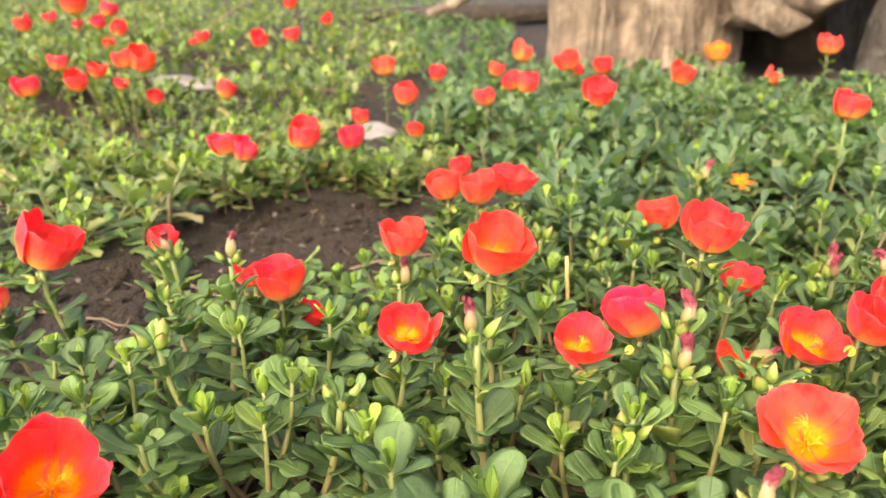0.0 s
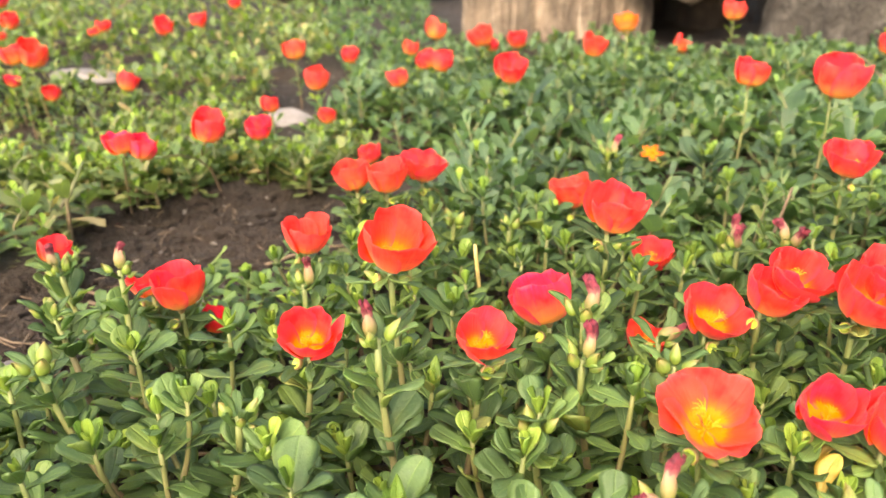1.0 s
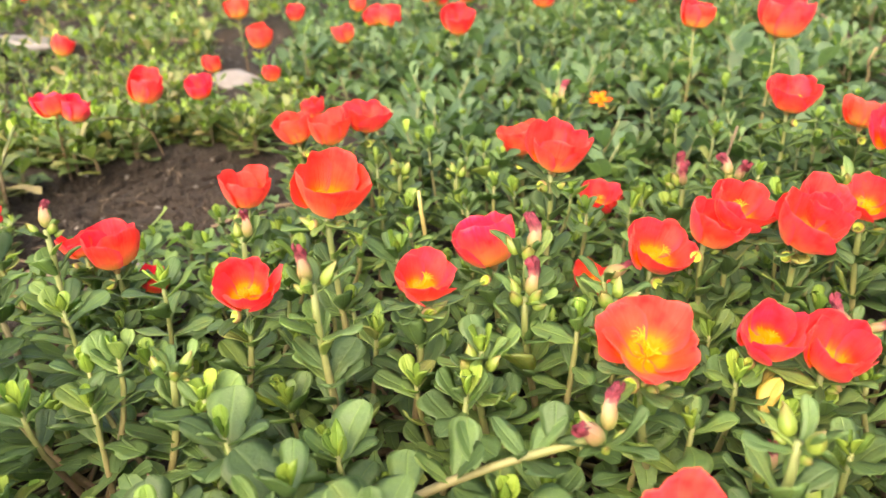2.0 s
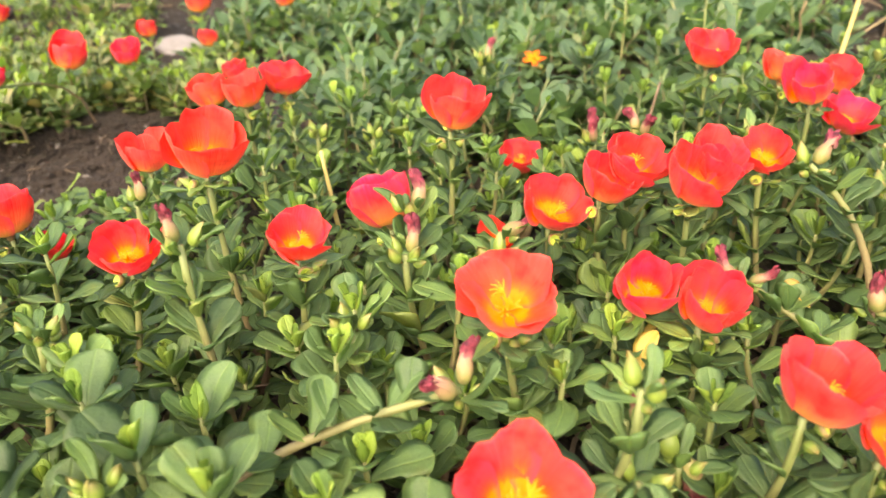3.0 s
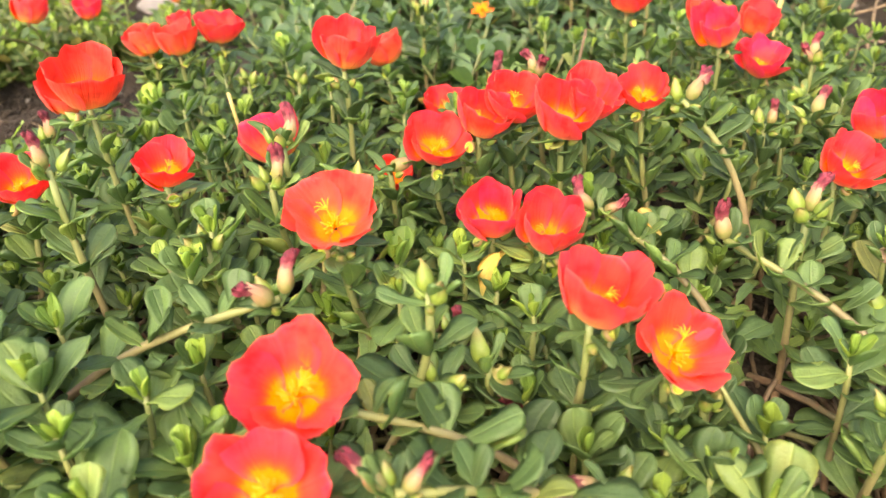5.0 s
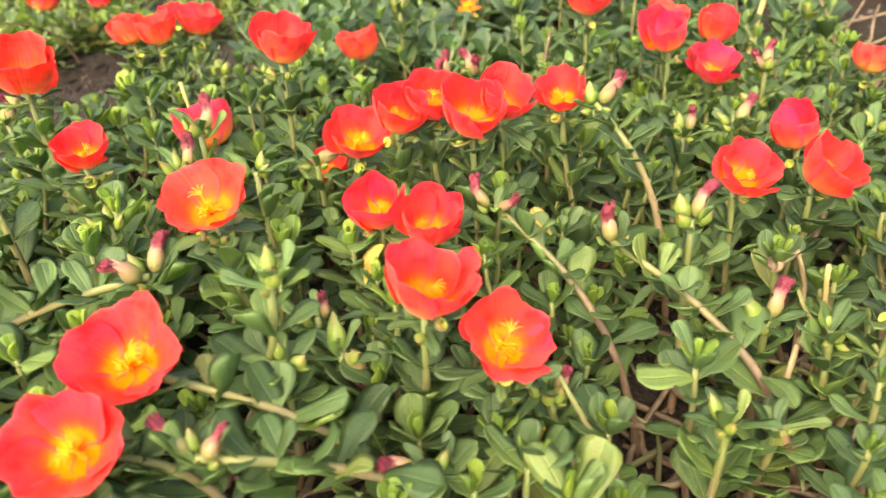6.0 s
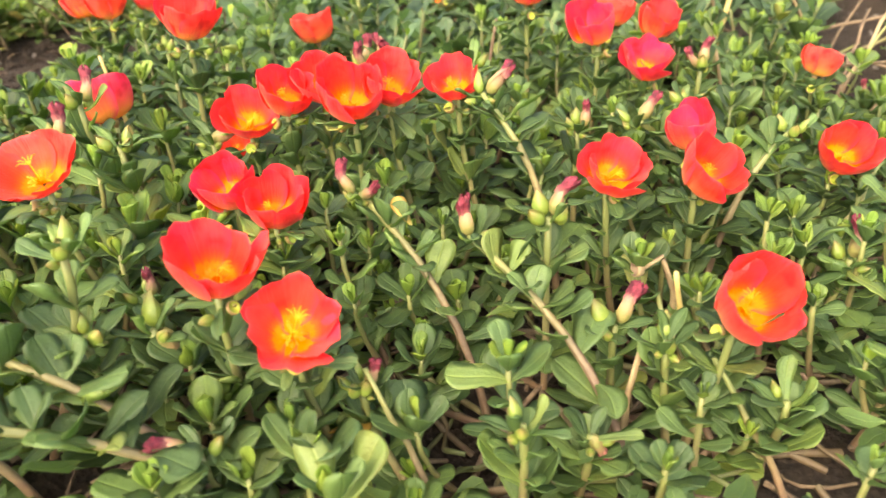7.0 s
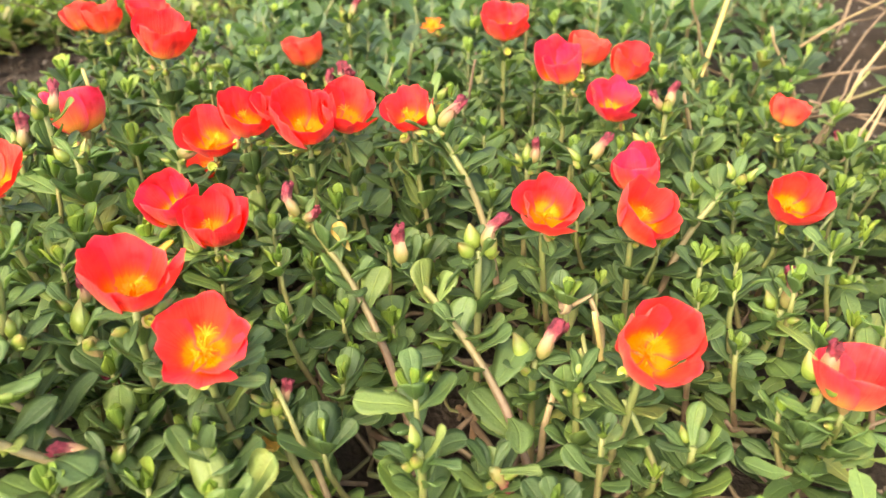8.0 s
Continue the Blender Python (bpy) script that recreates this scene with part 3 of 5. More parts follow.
def spent_part(parent, at, tilt, az, size):
    ob = part("spent_bud", rng.choice(SPENT_MESH), parent, axis_pose(at, tilt, az, size, rng.uniform(0, 180)), "cream spent bud with a shrivelled tip")
    part("withered_tip", rng.choice(WITHER_MESH), ob, pose(0, 0, 0.62, rng.uniform(-20, 20), rng.uniform(-20, 20), rng.uniform(0, 360)) @ Matrix.Scale(rng.uniform(0.75, 1.1), 4), "dark crimson crumpled petals")
    return ob


def whorl(parent, top, count, lo, hi, kind="narrow", el=(12, 48)):
    """Leaves spreading just under a flower or bud."""
    start = rng.uniform(0, 360)
    for k in range(count):
        leaf_part(parent, top - Vector((0, 0, rng.uniform(0.001, 0.004))), start + k * 360 / count + rng.uniform(-20, 20), rng.uniform(*el), rng.uniform(lo, hi), kind)


def stem_leaves(parent, pts, count, t0, t1, lo, hi, el0=5, el1=45, kind="leaf"):
    """Leaves set round the stem, larger and flatter towards its foot."""
    turn = rng.uniform(0, 360)
    for k in range(count):
        f = k / max(1, count - 1)
        t = t0 + (t1 - t0) * f + rng.uniform(-0.02, 0.02)
        leaf_part(parent, along(pts, t), turn + 137.5 * k + rng.uniform(-20, 20), el0 + (el1 - el0) * f + rng.uniform(-14, 14), (hi + (lo - hi) * f) * rng.uniform(0.85, 1.15), kind if rng.random() > 0.012 else "yellow")


HUES = {"red": "vermilion", "orange": "orange-coral", "pink": "crimson-red", "yellow": "yellow-orange"}
OPEN = {"tall": "deep cupped", "cup": "cupped", "mid": "half-open", "open": "wide-open", "flat": "flat-open"}


def blossom_part(parent, at, size, tilt, az, opening, hue):
    ob = part("blossom", CALYX, parent, axis_pose(at, tilt, az, size, rng.uniform(0, 72)))
    zs = 1.0
    for k in range(5):
        s = rng.uniform(0.86, 1.06)
        part("petal", petal_mesh(opening, rng.randrange(6), hue), ob,
             Matrix.Rotation(radians(72 * k + rng.uniform(-6, 6)), 4, "Z") @ Matrix.Rotation(radians(rng.uniform(-6, 4)), 4, "Y") @ Matrix.Diagonal((s, s, s * zs * rng.uniform(0.95, 1.05), 1)))
    part("stamen_tuft", rng.choice(STAMENS), ob, pose(0, 0, 0.02, 0, 0, rng.uniform(0, 360)), "golden stamens")
    return ob


def flower(x, y, z, size=0.03, tilt=15, az=-90, opening="cup", hue="red", dx=None, dy=None, leaves=7, buds=1, far=False, red_stem=False):
    """A shoot that carries one open flower whose middle is at (x, y, z)."""
    tilt *= 0.8
    size *= {"tall": 0.96, "cup": 0.96, "mid": 0.92, "open": 0.86, "flat": 1.0}[opening]
    tall = PETAL_SHAPES[(opening, 0)].height * size
    a = radians(az)
    ax = Vector((math.cos(a) * math.sin(radians(tilt)), math.sin(a) * math.sin(radians(tilt)), math.cos(radians(tilt))))
    seat = Vector((x, y, z)) - ax * tall * 0.5
    bx = x + (dx if dx is not None else rng.uniform(-0.014, 0.014))
    by = y + (dy if dy is not None else rng.uniform(-0.006, 0.022))
    root = Vector((bx, by, ground_z(bx, by) - 0.002))
    BLOSSOMS.append((seat, ax, size))
    thing = new("flowering_shoot")
    thing.location = root
    tagged(thing, f"purslane shoot with a {OPEN[opening]} {HUES[hue]} flower" + (" and green buds" if buds else " on a leafy stem"), "flower", "purslane flowers")
    top = seat - root - ax * 0.10 * size
    pts = arc((0, 0, 0), top, 0.005, 6 if far else 9)
    stem_part(thing, pts, 0.0009 if far else 0.0014, 0.0008 if far else 0.00105, red_stem, 5 if far else 7)
    blossom_part(thing, seat - root, size, tilt, az, opening, hue)
    if far:
        b = Buf()
        for k in range(12):
            t = 0.25 + 0.7 * k / 11
            b.add(rng.choice(FLAT_SHAPES), leaf_pose(along(pts, t), 137.5 * k, rng.uniform(0, 50), rng.uniform(0.010, 0.017)), 0 if k < 9 else 1)
        tagged(part("foliage", b.mesh("foliage", [M_LEAF_J, M_YOUNG_J]), thing), kind="stuff")
        return thing
    whorl(thing, top - Vector((0, 0, 0.002)), 6, 0.011, 0.019, "narrow", (-8, 28) if opening in ("cup", "tall") else (-18, 8))
    whorl(thing, along(pts, 0.80), 3, 0.012, 0.018, "leaf", (22, 58))
    whorl(thing, along(pts, 0.62), 3, 0.013, 0.020, "leaf", (18, 55))
    stem_leaves(thing, pts, leaves + 5, 0.18, 0.88, 0.011, 0.0205, 12, 54)
    for k in range(buds):
        w = rng.uniform(0, 360)
        off = Vector((math.cos(radians(w)), math.sin(radians(w)), 0)) * 0.0035
        bud_part(thing, top + off * 1.3 - Vector((0, 0, 0.006)), rng.uniform(45, 70), w, rng.uniform(0.005, 0.008))
    for k in range(2):
        w = rng.uniform(180, 360)
        off = Vector((math.cos(radians(w)), math.sin(radians(w)), 0)) * 0.003
        if k:
            part("seed_cup", CAPSULE_MESH, thing, axis_pose(top + off * 1.2 - Vector((0, 0, 0.005)), rng.uniform(40, 80), w, rng.uniform(0.0040, 0.0050)), "open green seed cup")
        else:
            bud_part(thing, top + off - Vector((0, 0, 0.005)), rng.uniform(50, 80), w, rng.uniform(0.0035, 0.0052))
    return thing


def bud_shoot(x, y, z, spent=1, buds=2, tilt=15, az=0, dx=None, dy=None, leaves=6, size=0.0095, pale=True, bracts=4, low=0.2):
    """A shoot whose head is a cluster of buds, some of them withered flowers."""
    bx = x + (dx if dx is not None else rng.uniform(-0.012, 0.012))
    by = y + (dy if dy is not None else rng.uniform(-0.004, 0.018))
    root = Vector((bx, by, ground_z(bx, by) - 0.002))
    top = Vector((x, y, z)) - root - Vector((0, 0, size * 0.7))
    thing = new("budding_shoot")
    thing.location = root
    tagged(thing, "purslane shoot with withered crimson-tipped buds" if spent else "purslane shoot with a cluster of closed green buds", "flower bud", "purslane bud heads")
    pts = arc((0, 0, 0), top, 0.005, 9)
    stem_part(thing, pts, 0.0015, 0.0011, not pale, 7)
    for k in range(spent):
        w = az + 150 * k
        spent_part(thing, top + Vector((math.cos(radians(w)), math.sin(radians(w)), 0)) * 0.0025 * min(1, spent + buds - 1), tilt + 15 * k, w, size * rng.uniform(0.95, 1.15))
    for k in range(buds):
        w = az + 100 + 360 / max(1, buds + spent) * k + rng.uniform(-20, 20)
        bud_part(thing, top + Vector((math.cos(radians(w)), math.sin(radians(w)), 0)) * 0.0032 - Vector((0, 0, 0.001)), rng.uniform(15, 45), w, size * rng.uniform(0.65, 0.92))
    for k in range(2):
        w = rng.uniform(0, 360)
        bud_part(thing, top + Vector((math.cos(radians(w)), math.sin(radians(w)), 0)) * 0.003 - Vector((0, 0, 0.003)), rng.uniform(35, 75), w, size * rng.uniform(0.4, 0.55))
    whorl(thing, top, bracts + 1, 0.010, 0.016, "narrow", (10, 55))
    whorl(thing, along(pts, 0.82), 3, 0.012, 0.018, "leaf", (22, 58))
    whorl(thing, along(pts, 0.64), 3, 0.013, 0.020, "leaf", (18, 55))
    stem_leaves(thing, pts, leaves + 4, low, 0.86, 0.011, 0.0205, 12, 54)
    return thing


def leafy_shoot(x, y, z, count=9, lo=0.007, hi=0.017, dx=None, dy=None, bright=4, into=None):
    """A shoot that ends in a rosette of young leaves; into: a Buf that takes it up instead of a thing of its own."""
    bx = x + (dx if dx is not None else rng.uniform(-0.02, 0.02))
    by = y + (dy if dy is not None else rng.uniform(-0.012, 0.022))
    root = Vector((bx, by, ground_z(bx, by) - 0.002))
    z = clear_height(x, y, z)
    top = Vector((x, y, z)) - root
    top.z = max(top.z, 0.012)
    pts = arc((0, 0, 0), top, 0.006, 7)
    if into is None:
        thing = new("leafy_shoot")
        thing.location = root
        tagged(thing, "leafy purslane shoot with a pale green growing tip" if bright > 1 else "leafy purslane shoot with rounded fleshy leaves", "plant", "purslane shoots")
        stem_part(thing, pts, 0.0014, 0.0008, rng.random() < 0.5, 5)
    else:
        tube(into, [q + root for q in pts], [0.0014 - 0.0001 * k for k in range(7)], 5, 2)
    turn = rng.uniform(0, 360)
    ln = max(top.length, 0.02)
    drop = (0.0, 0.0010, 0.003, 0.0065, 0.016, 0.027, 0.038)
    grow = (0.0, 0.25, 0.62, 1.0, 1.05, 1.0, 0.85)
    rise = (70, 56, 43, 32, 24, 14, 2)
    for k in range(count):
        j = k // 2
        t = 1.0 - min(0.88, drop[j] * rng.uniform(0.85, 1.15) / ln)
        young = k < bright
        el = rise[j] + rng.uniform(-13, 13)
        az = turn + 90 * j + 180 * (k % 2) + rng.uniform(-22, 22)
        size = (lo + (hi - lo) * grow[j]) * rng.uniform(0.85, 1.15)
        if into is None:
            leaf_part(thing, along(pts, t), az, el, size, "young" if young else "leaf")
        else:
            into.add(rng.choice(YOUNG_SHAPES if young else LEAF_SHAPES), leaf_pose(along(pts, t) + root, az, el, size, rng.uniform(-14, 14)), 1 if young else 0)


# ---- the flowers in the bed ----
flower(0.0268, 0.2663, 0.0991, 0.0328, 32, -60, "mid", "orange", 0.004, 0.012, 7, 1)
flower(-0.0076, 0.2658, 0.0649, 0.0266, 34, -80, "mid", "red", -0.012, -0.012, 7, 0)
flower(0.0543, 0.2351, 0.0756, 0.0235, 32, -60, "mid", "red", -0.006, 0.014, 6, 3)
flower(0.0851, 0.2876, 0.0624, 0.0291, 20, 160, "cup", "pink", 0.010, 0.014, 6, 0)
flower(0.1211, 0.3106, 0.0901, 0.0259, 20, -30, "cup", "red", -0.006, 0.01, 7, 2)
flower(0.1438, 0.4766, 0.0427, 0.0296, 12, 180, "cup", "orange", 0.004, 0.01, 5, 0)
flower(-0.0154, 0.3622, 0.0676, 0.0244, 14, -70, "cup", "orange", 0.010, 0.012, 6, 1)
flower(0.0049, 0.4552, 0.0682, 0.0238, 12, 180, "cup", "orange", 0.004, 0.01, 6, 0)
flower(0.0243, 0.4445, 0.0704, 0.0249, 10, -90, "tall", "orange", 0.002, 0.01, 6, 0)
flower(0.0475, 0.4617, 0.0697, 0.0306, 14, -60, "mid", "red", 0.0, 0.01, 6, 1)
flower(0.0142, 0.5197, 0.0640, 0.0176, 14, -120, "cup", "red", 0.0, 0.01, 5, 0)
flower(-0.0730, 0.3373, 0.0559, 0.0277, 8, 90, "cup", "red", 0.004, 0.0, 6, 0)
flower(-0.0878, 0.3414, 0.0561, 0.0128, 20, 180, "tall", "red", 0.006, 0.0, 4, 0)
flower(-0.062, 0.349, 0.032, 0.017, 40, 0, "cup", "red", 0.0, 0.01, 3, 0)
flower(0.1102, 0.1831, 0.0743, 0.0340, 26, -95, "open", "orange", 0.014, 0.016, 6, 2)
flower(0.1518, 0.2721, 0.0571, 0.0290, 32, -70, "mid", "red", 0.006, 0.016, 6, 0)
flower(0.1707, 0.3975, 0.0287, 0.0268, 20, -70, "mid", "red", 0.0, 0.012, 5, 0)
flower(0.1605, 0.2046, 0.0574, 0.0207, 32, -100, "tall", "pink", 0.0, 0.012, 5, 1)
flower(0.1781, 0.1958, 0.0544, 0.0236, 28, -60, "cup", "red", 0.006, 0.014, 5, 1)
flower(0.1758, 0.1396, 0.0658, 0.0289, 20, -50, "mid", "red", -0.010, 0.018, 6, 3)
flower(0.1955, 0.1332, 0.0490, 0.0330, 34, -60, "open", "red", 0.008, 0.018, 5, 1)
flower(0.0978, 0.1271, 0.0588, 0.0357, 38, -85, "open", "red", 0.078, -0.006, 5, 1, red_stem=True)
flower(0.092, 0.100, 0.056, 0.033, 38, -85, "open", "red", 0.03, 0.02, 4, 1)
flower(0.1709, 0.2659, 0.0693, 0.0238, 32, -60, "cup", "red", 0.004, 0.016, 5, 0)
flower(0.1843, 0.2721, 0.0716, 0.0292, 32, -70, "mid", "red", 0.004, 0.018, 5, 0)
flower(0.1994, 0.2504, 0.0723, 0.0256, 34, -80, "cup", "red", 0.002, 0.014, 5, 0)
flower(0.2131, 0.2627, 0.0716, 0.0264, 32, -60, "mid", "red", 0.016, 0.012, 5, 0)
flower(0.2381, 0.2713, 0.0690, 0.0243, 30, -110, "mid", "red", 0.014, 0.01, 5, 1)
flower(0.2774, 0.3949, 0.0788, 0.0312, 16, -80, "mid", "red", 0.004, 0.012, 6, 1)
flower(0.3060, 0.3455, 0.0689, 0.0234, 22, -140, "tall", "pink", 0.004, 0.012, 5, 0)
flower(0.3243, 0.3970, 0.0643, 0.0240, 20, 20, "cup", "orange", 0.006, 0.012, 5, 0)
flower(0.3442, 0.3765, 0.0619, 0.0230, 24, -60, "cup", "red", 0.004, 0.012, 5, 0)
flower(0.3342, 0.3496, 0.0496, 0.0305, 26, -90, "mid", "pink", 0.004, 0.012, 5, 1)
flower(0.2248, 0.5551, 0.0423, 0.0175, 40, -90, "flat", "yellow", 0.0, 0.008, 5, 0)
flower(0.4273, 0.3637, 0.0410, 0.0217, 26, 20, "cup", "orange", 0.008, 0.012, 5, 0)
flower(0.2923, 0.2121, 0.0544, 0.0253, 40, -75, "mid", "red", 0.012, 0.016, 5, 0)
flower(0.3305, 0.2520, 0.0517, 0.0199, 14, 150, "tall", "pink", 0.006, 0.012, 5, 0)
flower(0.3282, 0.2180, 0.0503, 0.0250, 44, -55, "cup", "red", 0.002, 0.014, 5, 0)
flower(0.3997, 0.2681, 0.0339, 0.0268, 42, -85, "cup", "red", -0.002, 0.014, 6, 0)
flower(0.3195, 0.1435, 0.0459, 0.0270, 46, -70, "cup", "red", -0.016, 0.014, 6, 0)
flower(0.381, 0.156, 0.027, 0.029, 20, 60, "mid", "red", -0.004, 0.01, 5, 0)
flower(-0.1789, 0.3313, 0.0748, 0.0266, 30, 20, "tall", "red", 0.018, 0.01, 6, 3)
flower(-0.0954, 0.1686, 0.0703, 0.0304, 46, -40, "mid", "red", 0.010, 0.022, 5, 1)
flower(-0.223, 0.348, 0.040, 0.021, 40, 180, "cup", "red", 0.01, 0.008, 4, 0)
flower(-0.161, 0.419, 0.046, 0.018, 20, 0, "cup", "red", 0.0, 0.008, 4, 0)

# a hidden little flower low among the leaves
flower(0.135, 0.299, 0.032, 0.020, 20, -90, "mid", "orange", 0.0, 0.01, 3, 0)

# ---- bud heads ----
bud_shoot(-0.088, 0.313, 0.083, 1, 2, 4, 90, -0.002, -0.018, 8, 0.0095, True, 3, 0.3)
bud_shoot(-0.128, 0.348, 0.071, 1, 3, 12, 150, 0.020, 0.002, 4, 0.0095, True, 5)
bud_shoot(-0.125, 0.322, 0.062, 0, 3, 10, 0, 0.022, -0.026, 6, 0.010)
bud_shoot(0.019, 0.231, 0.088, 1, 2, 8, 140, 0.004, -0.008, 8, 0.0105, True, 3)
bud_shoot(-0.014, 0.320, 0.068, 1, 1, 3, 0, 0.002, 0.01, 4, 0.010)
bud_shoot(0.088, 0.235, 0.072, 1, 3, 16, 30, 0.010, 0.014, 6, 0.0105)
bud_shoot(0.093, 0.252, 0.080, 1, 2, 20, 30, 0.006, 0.012, 5, 0.010)
bud_shoot(0.117, 0.226, 0.071, 0, 3, 6, 100, 0.004, 0.012, 6, 0.009)
bud_shoot(0.132, 0.279, 0.053, 1, 0, 75, 0, 0.002, 0.012, 4, 0.011)
bud_shoot(0.093, 0.167, 0.067, 2, 1, 25, 60, -0.092, 0.012, 6, 0.0105, False, 4)
bud_shoot(0.133, 0.146, 0.075, 0, 2, 8, 0, -0.030, 0.004, 6, 0.010)
bud_shoot(0.148, 0.152, 0.046, 1, 1, 165, 0, -0.004, 0.01, 2, 0.0135)
bud_shoot(0.133, 0.143, 0.047, 0, 3, 10, 0, -0.006, 0.006, 4, 0.0085)
yellowing_2 = bud_shoot(0.140, 0.169, 0.043, 1, 2, 6, 0, 0.006, 0.006, 5, 0.0075)
bud_shoot(0.067, 0.210, 0.063, 0, 3, 8, 0, 0.008, 0.008, 6, 0.009)
bud_shoot(-0.028, 0.227, 0.064, 0, 3, 12, 60, -0.020, 0.0, 6, 0.009)
bud_shoot(-0.101, 0.256, 0.072, 0, 3, 8, 100, 0.030, -0.006, 9, 0.0095, True, 4)
yellowing = bud_shoot(0.203, 0.220, 0.052, 2, 0, 40, 160, 0.046, -0.046, 7, 0.0095, False, 1)
bud_shoot(0.242, 0.201, 0.045, 1, 0, 14, 120, 0.050, -0.060, 6, 0.011, False, 2)
bud_shoot(0.269, 0.197, 0.053, 1, 3, 20, 40, -0.002, -0.004, 3, 0.011, True, 4)
bud_shoot(0.288, 0.171, 0.027, 1, 1, 30, 40, 0.0, 0.002, 4, 0.0115)
bud_shoot(0.300, 0.154, 0.032, 0, 2, 6, 0, 0.008, 0.0, 5, 0.010)
bud_shoot(0.378, 0.207, 0.026, 1, 1, 18, 40, -0.012, 0.008, 7, 0.011)
bud_shoot(0.373, 0.156, 0.034, 1, 2, 6, 60, -0.004, 0.006, 6, 0.011)
bud_shoot(0.171, 0.113, 0.031, 1, 2, 60, 170, 0.030, 0.0, 5, 0.0095, False, 4)
bud_shoot(0.118, 0.102, 0.054, 2, 1, 35, 0, 0.070, 0.014, 6, 0.0095, False, 4)
bud_shoot(0.275, 0.132, 0.016, 1, 0, 150, 0, 0.0, 0.006, 2, 0.0095)
bud_shoot(0.209, 0.143, 0.027, 1, 4, 20, 0, 0.024, -0.016, 3, 0.0085, True, 2)
bud_shoot(0.255, 0.123, 0.029, 0, 2, 8, 0, 0.004, 0.006, 6, 0.009)
bud_shoot(0.335, 0.145, 0.014, 0, 1, 10, 0, 0.0, 0.006, 5, 0.008)
bud_shoot(0.206, 0.319, 0.072, 2, 1, 14, 120, 0.01, 0.012, 5, 0.0095)
bud_shoot(0.249, 0.258, 0.076, 1, 1, 40, 10, 0.03, -0.02, 4, 0.0115)
bud_shoot(0.173, 0.490, 0.069, 1, 3, 20, 30, 0.0, 0.012, 5, 0.0105)
bud_shoot(0.062, 0.429, 0.052, 0, 3, 6, 0, 0.002, 0.012, 6, 0.010)
bud_shoot(0.092, 0.410, 0.054, 0, 3, 6, 0, 0.002, 0.012, 6, 0.010)
bud_shoot(0.312, 0.267, 0.058, 1, 1, 45, 40, 0.04, 0.02, 4, 0.0105)
bud_shoot(0.287, 0.261, 0.058, 1, 2, 8, 0, 0.0, 0.01, 5, 0.009)
bud_shoot(0.375, 0.267, 0.050, 0, 3, 20, 150, -0.036, -0.022, 2, 0.009)
bud_shoot(0.472, 0.392, 0.016, 1, 2, 20, 150, -0.026, -0.022, 3, 0.009)
bud_shoot(0.359, 0.344, 0.056, 2, 2, 30, 60, 0.0, 0.01, 4, 0.011)
bud_shoot(0.350, 0.330, 0.041, 0, 4, 12, 0, 0.0, 0.01, 4, 0.009)
bud_shoot(0.238, 0.301, 0.061, 0, 3, 8, 0, 0.0, 0.012, 5, 0.009)
bud_shoot(0.194, 0.344, 0.063, 2, 1, 20, 90, 0.004, 0.012, 4, 0.0105)
bud_shoot(0.003, 0.159, 0.061, 0, 4, 10, 0, 0.014, 0.006, 7, 0.009)
bud_shoot(0.245, 0.293, 0.075, 0, 3, 8, 0, 0.0, 0.012, 5, 0.0085)

for shoot, x, y, z, az, el, size in ((yellowing, 0.222, 0.208, 0.038, 130, 50, 0.012), (yellowing_2, 0.154, 0.192, 0.034, 40, 62, 0.015)):
    leaf_part(shoot, Vector((x, y, z)) - shoot.location, az, el, size, "yellow")


def dry_head(x0, y0, x, y, z, size):
    """A withered seed cup at the end of a bent tan stem."""
    root = Vector((x0, y0, ground_z(x0, y0) - 0.002))
    thing = new("dry_seed_head")
    thing.location = root
    tagged(thing, "dry tan seed cup on a bent withered stem", "seed head")
    tip = Vector((x, y, z)) - root
    b = Buf()
    tube(b, [Vector((0, 0, 0)), Vector((0.2 * tip.x, 0.2 * tip.y, 0.8 * tip.z)), Vector((0.6 * tip.x, 0.6 * tip.y, 1.06 * tip.z)), tip], [0.0013, 0.0012, 0.0010, 0.0008], 6)
    part("stem", b.mesh("stem", [M_TAN]), thing)
    part("seed_cup", DRY_CUP_MESH, thing, axis_pose(tip, 80, math.degrees(math.atan2(tip.y, tip.x)), size), "shrivelled brown cup")


dry_head(0.316, 0.196, 0.301, 0.192, 0.027, 0.006)
dry_head(0.290, 0.158, 0.297, 0.163, 0.012, 0.006)

# ---- leafy rosettes that stand out ----
for x, y, z in ((-0.058, 0.240, 0.054), (-0.018, 0.218, 0.052), (-0.040, 0.282, 0.063), (-0.079, 0.285, 0.054), (0.252, 0.141, 0.030), (0.220, 0.196, 0.017), (0.204, 0.222, 0.022),
                (0.237, 0.203, 0.010), (0.069, 0.213, 0.060), (-0.019, 0.218, 0.045), (0.177, 0.198, 0.032), (0.165, 0.166, 0.042), (0.039, 0.134, 0.050), (0.156, 0.174, 0.025),
                (0.192, 0.127, 0.022), (0.183, 0.111, 0.018), (0.162, 0.103, 0.024), (0.226, 0.164, 0.014), (0.299, 0.193, 0.030), (0.359, 0.203, 0.029)):
    leafy_shoot(x, y, z, 12, 0.007, 0.0165)
for x, y, z in ((0.030, 0.152, 0.054), (0.010, 0.168, 0.056), (0.056, 0.150, 0.046), (-0.008, 0.192, 0.056), (0.022, 0.190, 0.046), (0.066, 0.168, 0.040), (0.018, 0.130, 0.050), (-0.022, 0.162, 0.054), (0.048, 0.118, 0.042), (0.074, 0.140, 0.036)):
    leafy_shoot(x, y, z, 14, 0.008, 0.0205, bright=3)
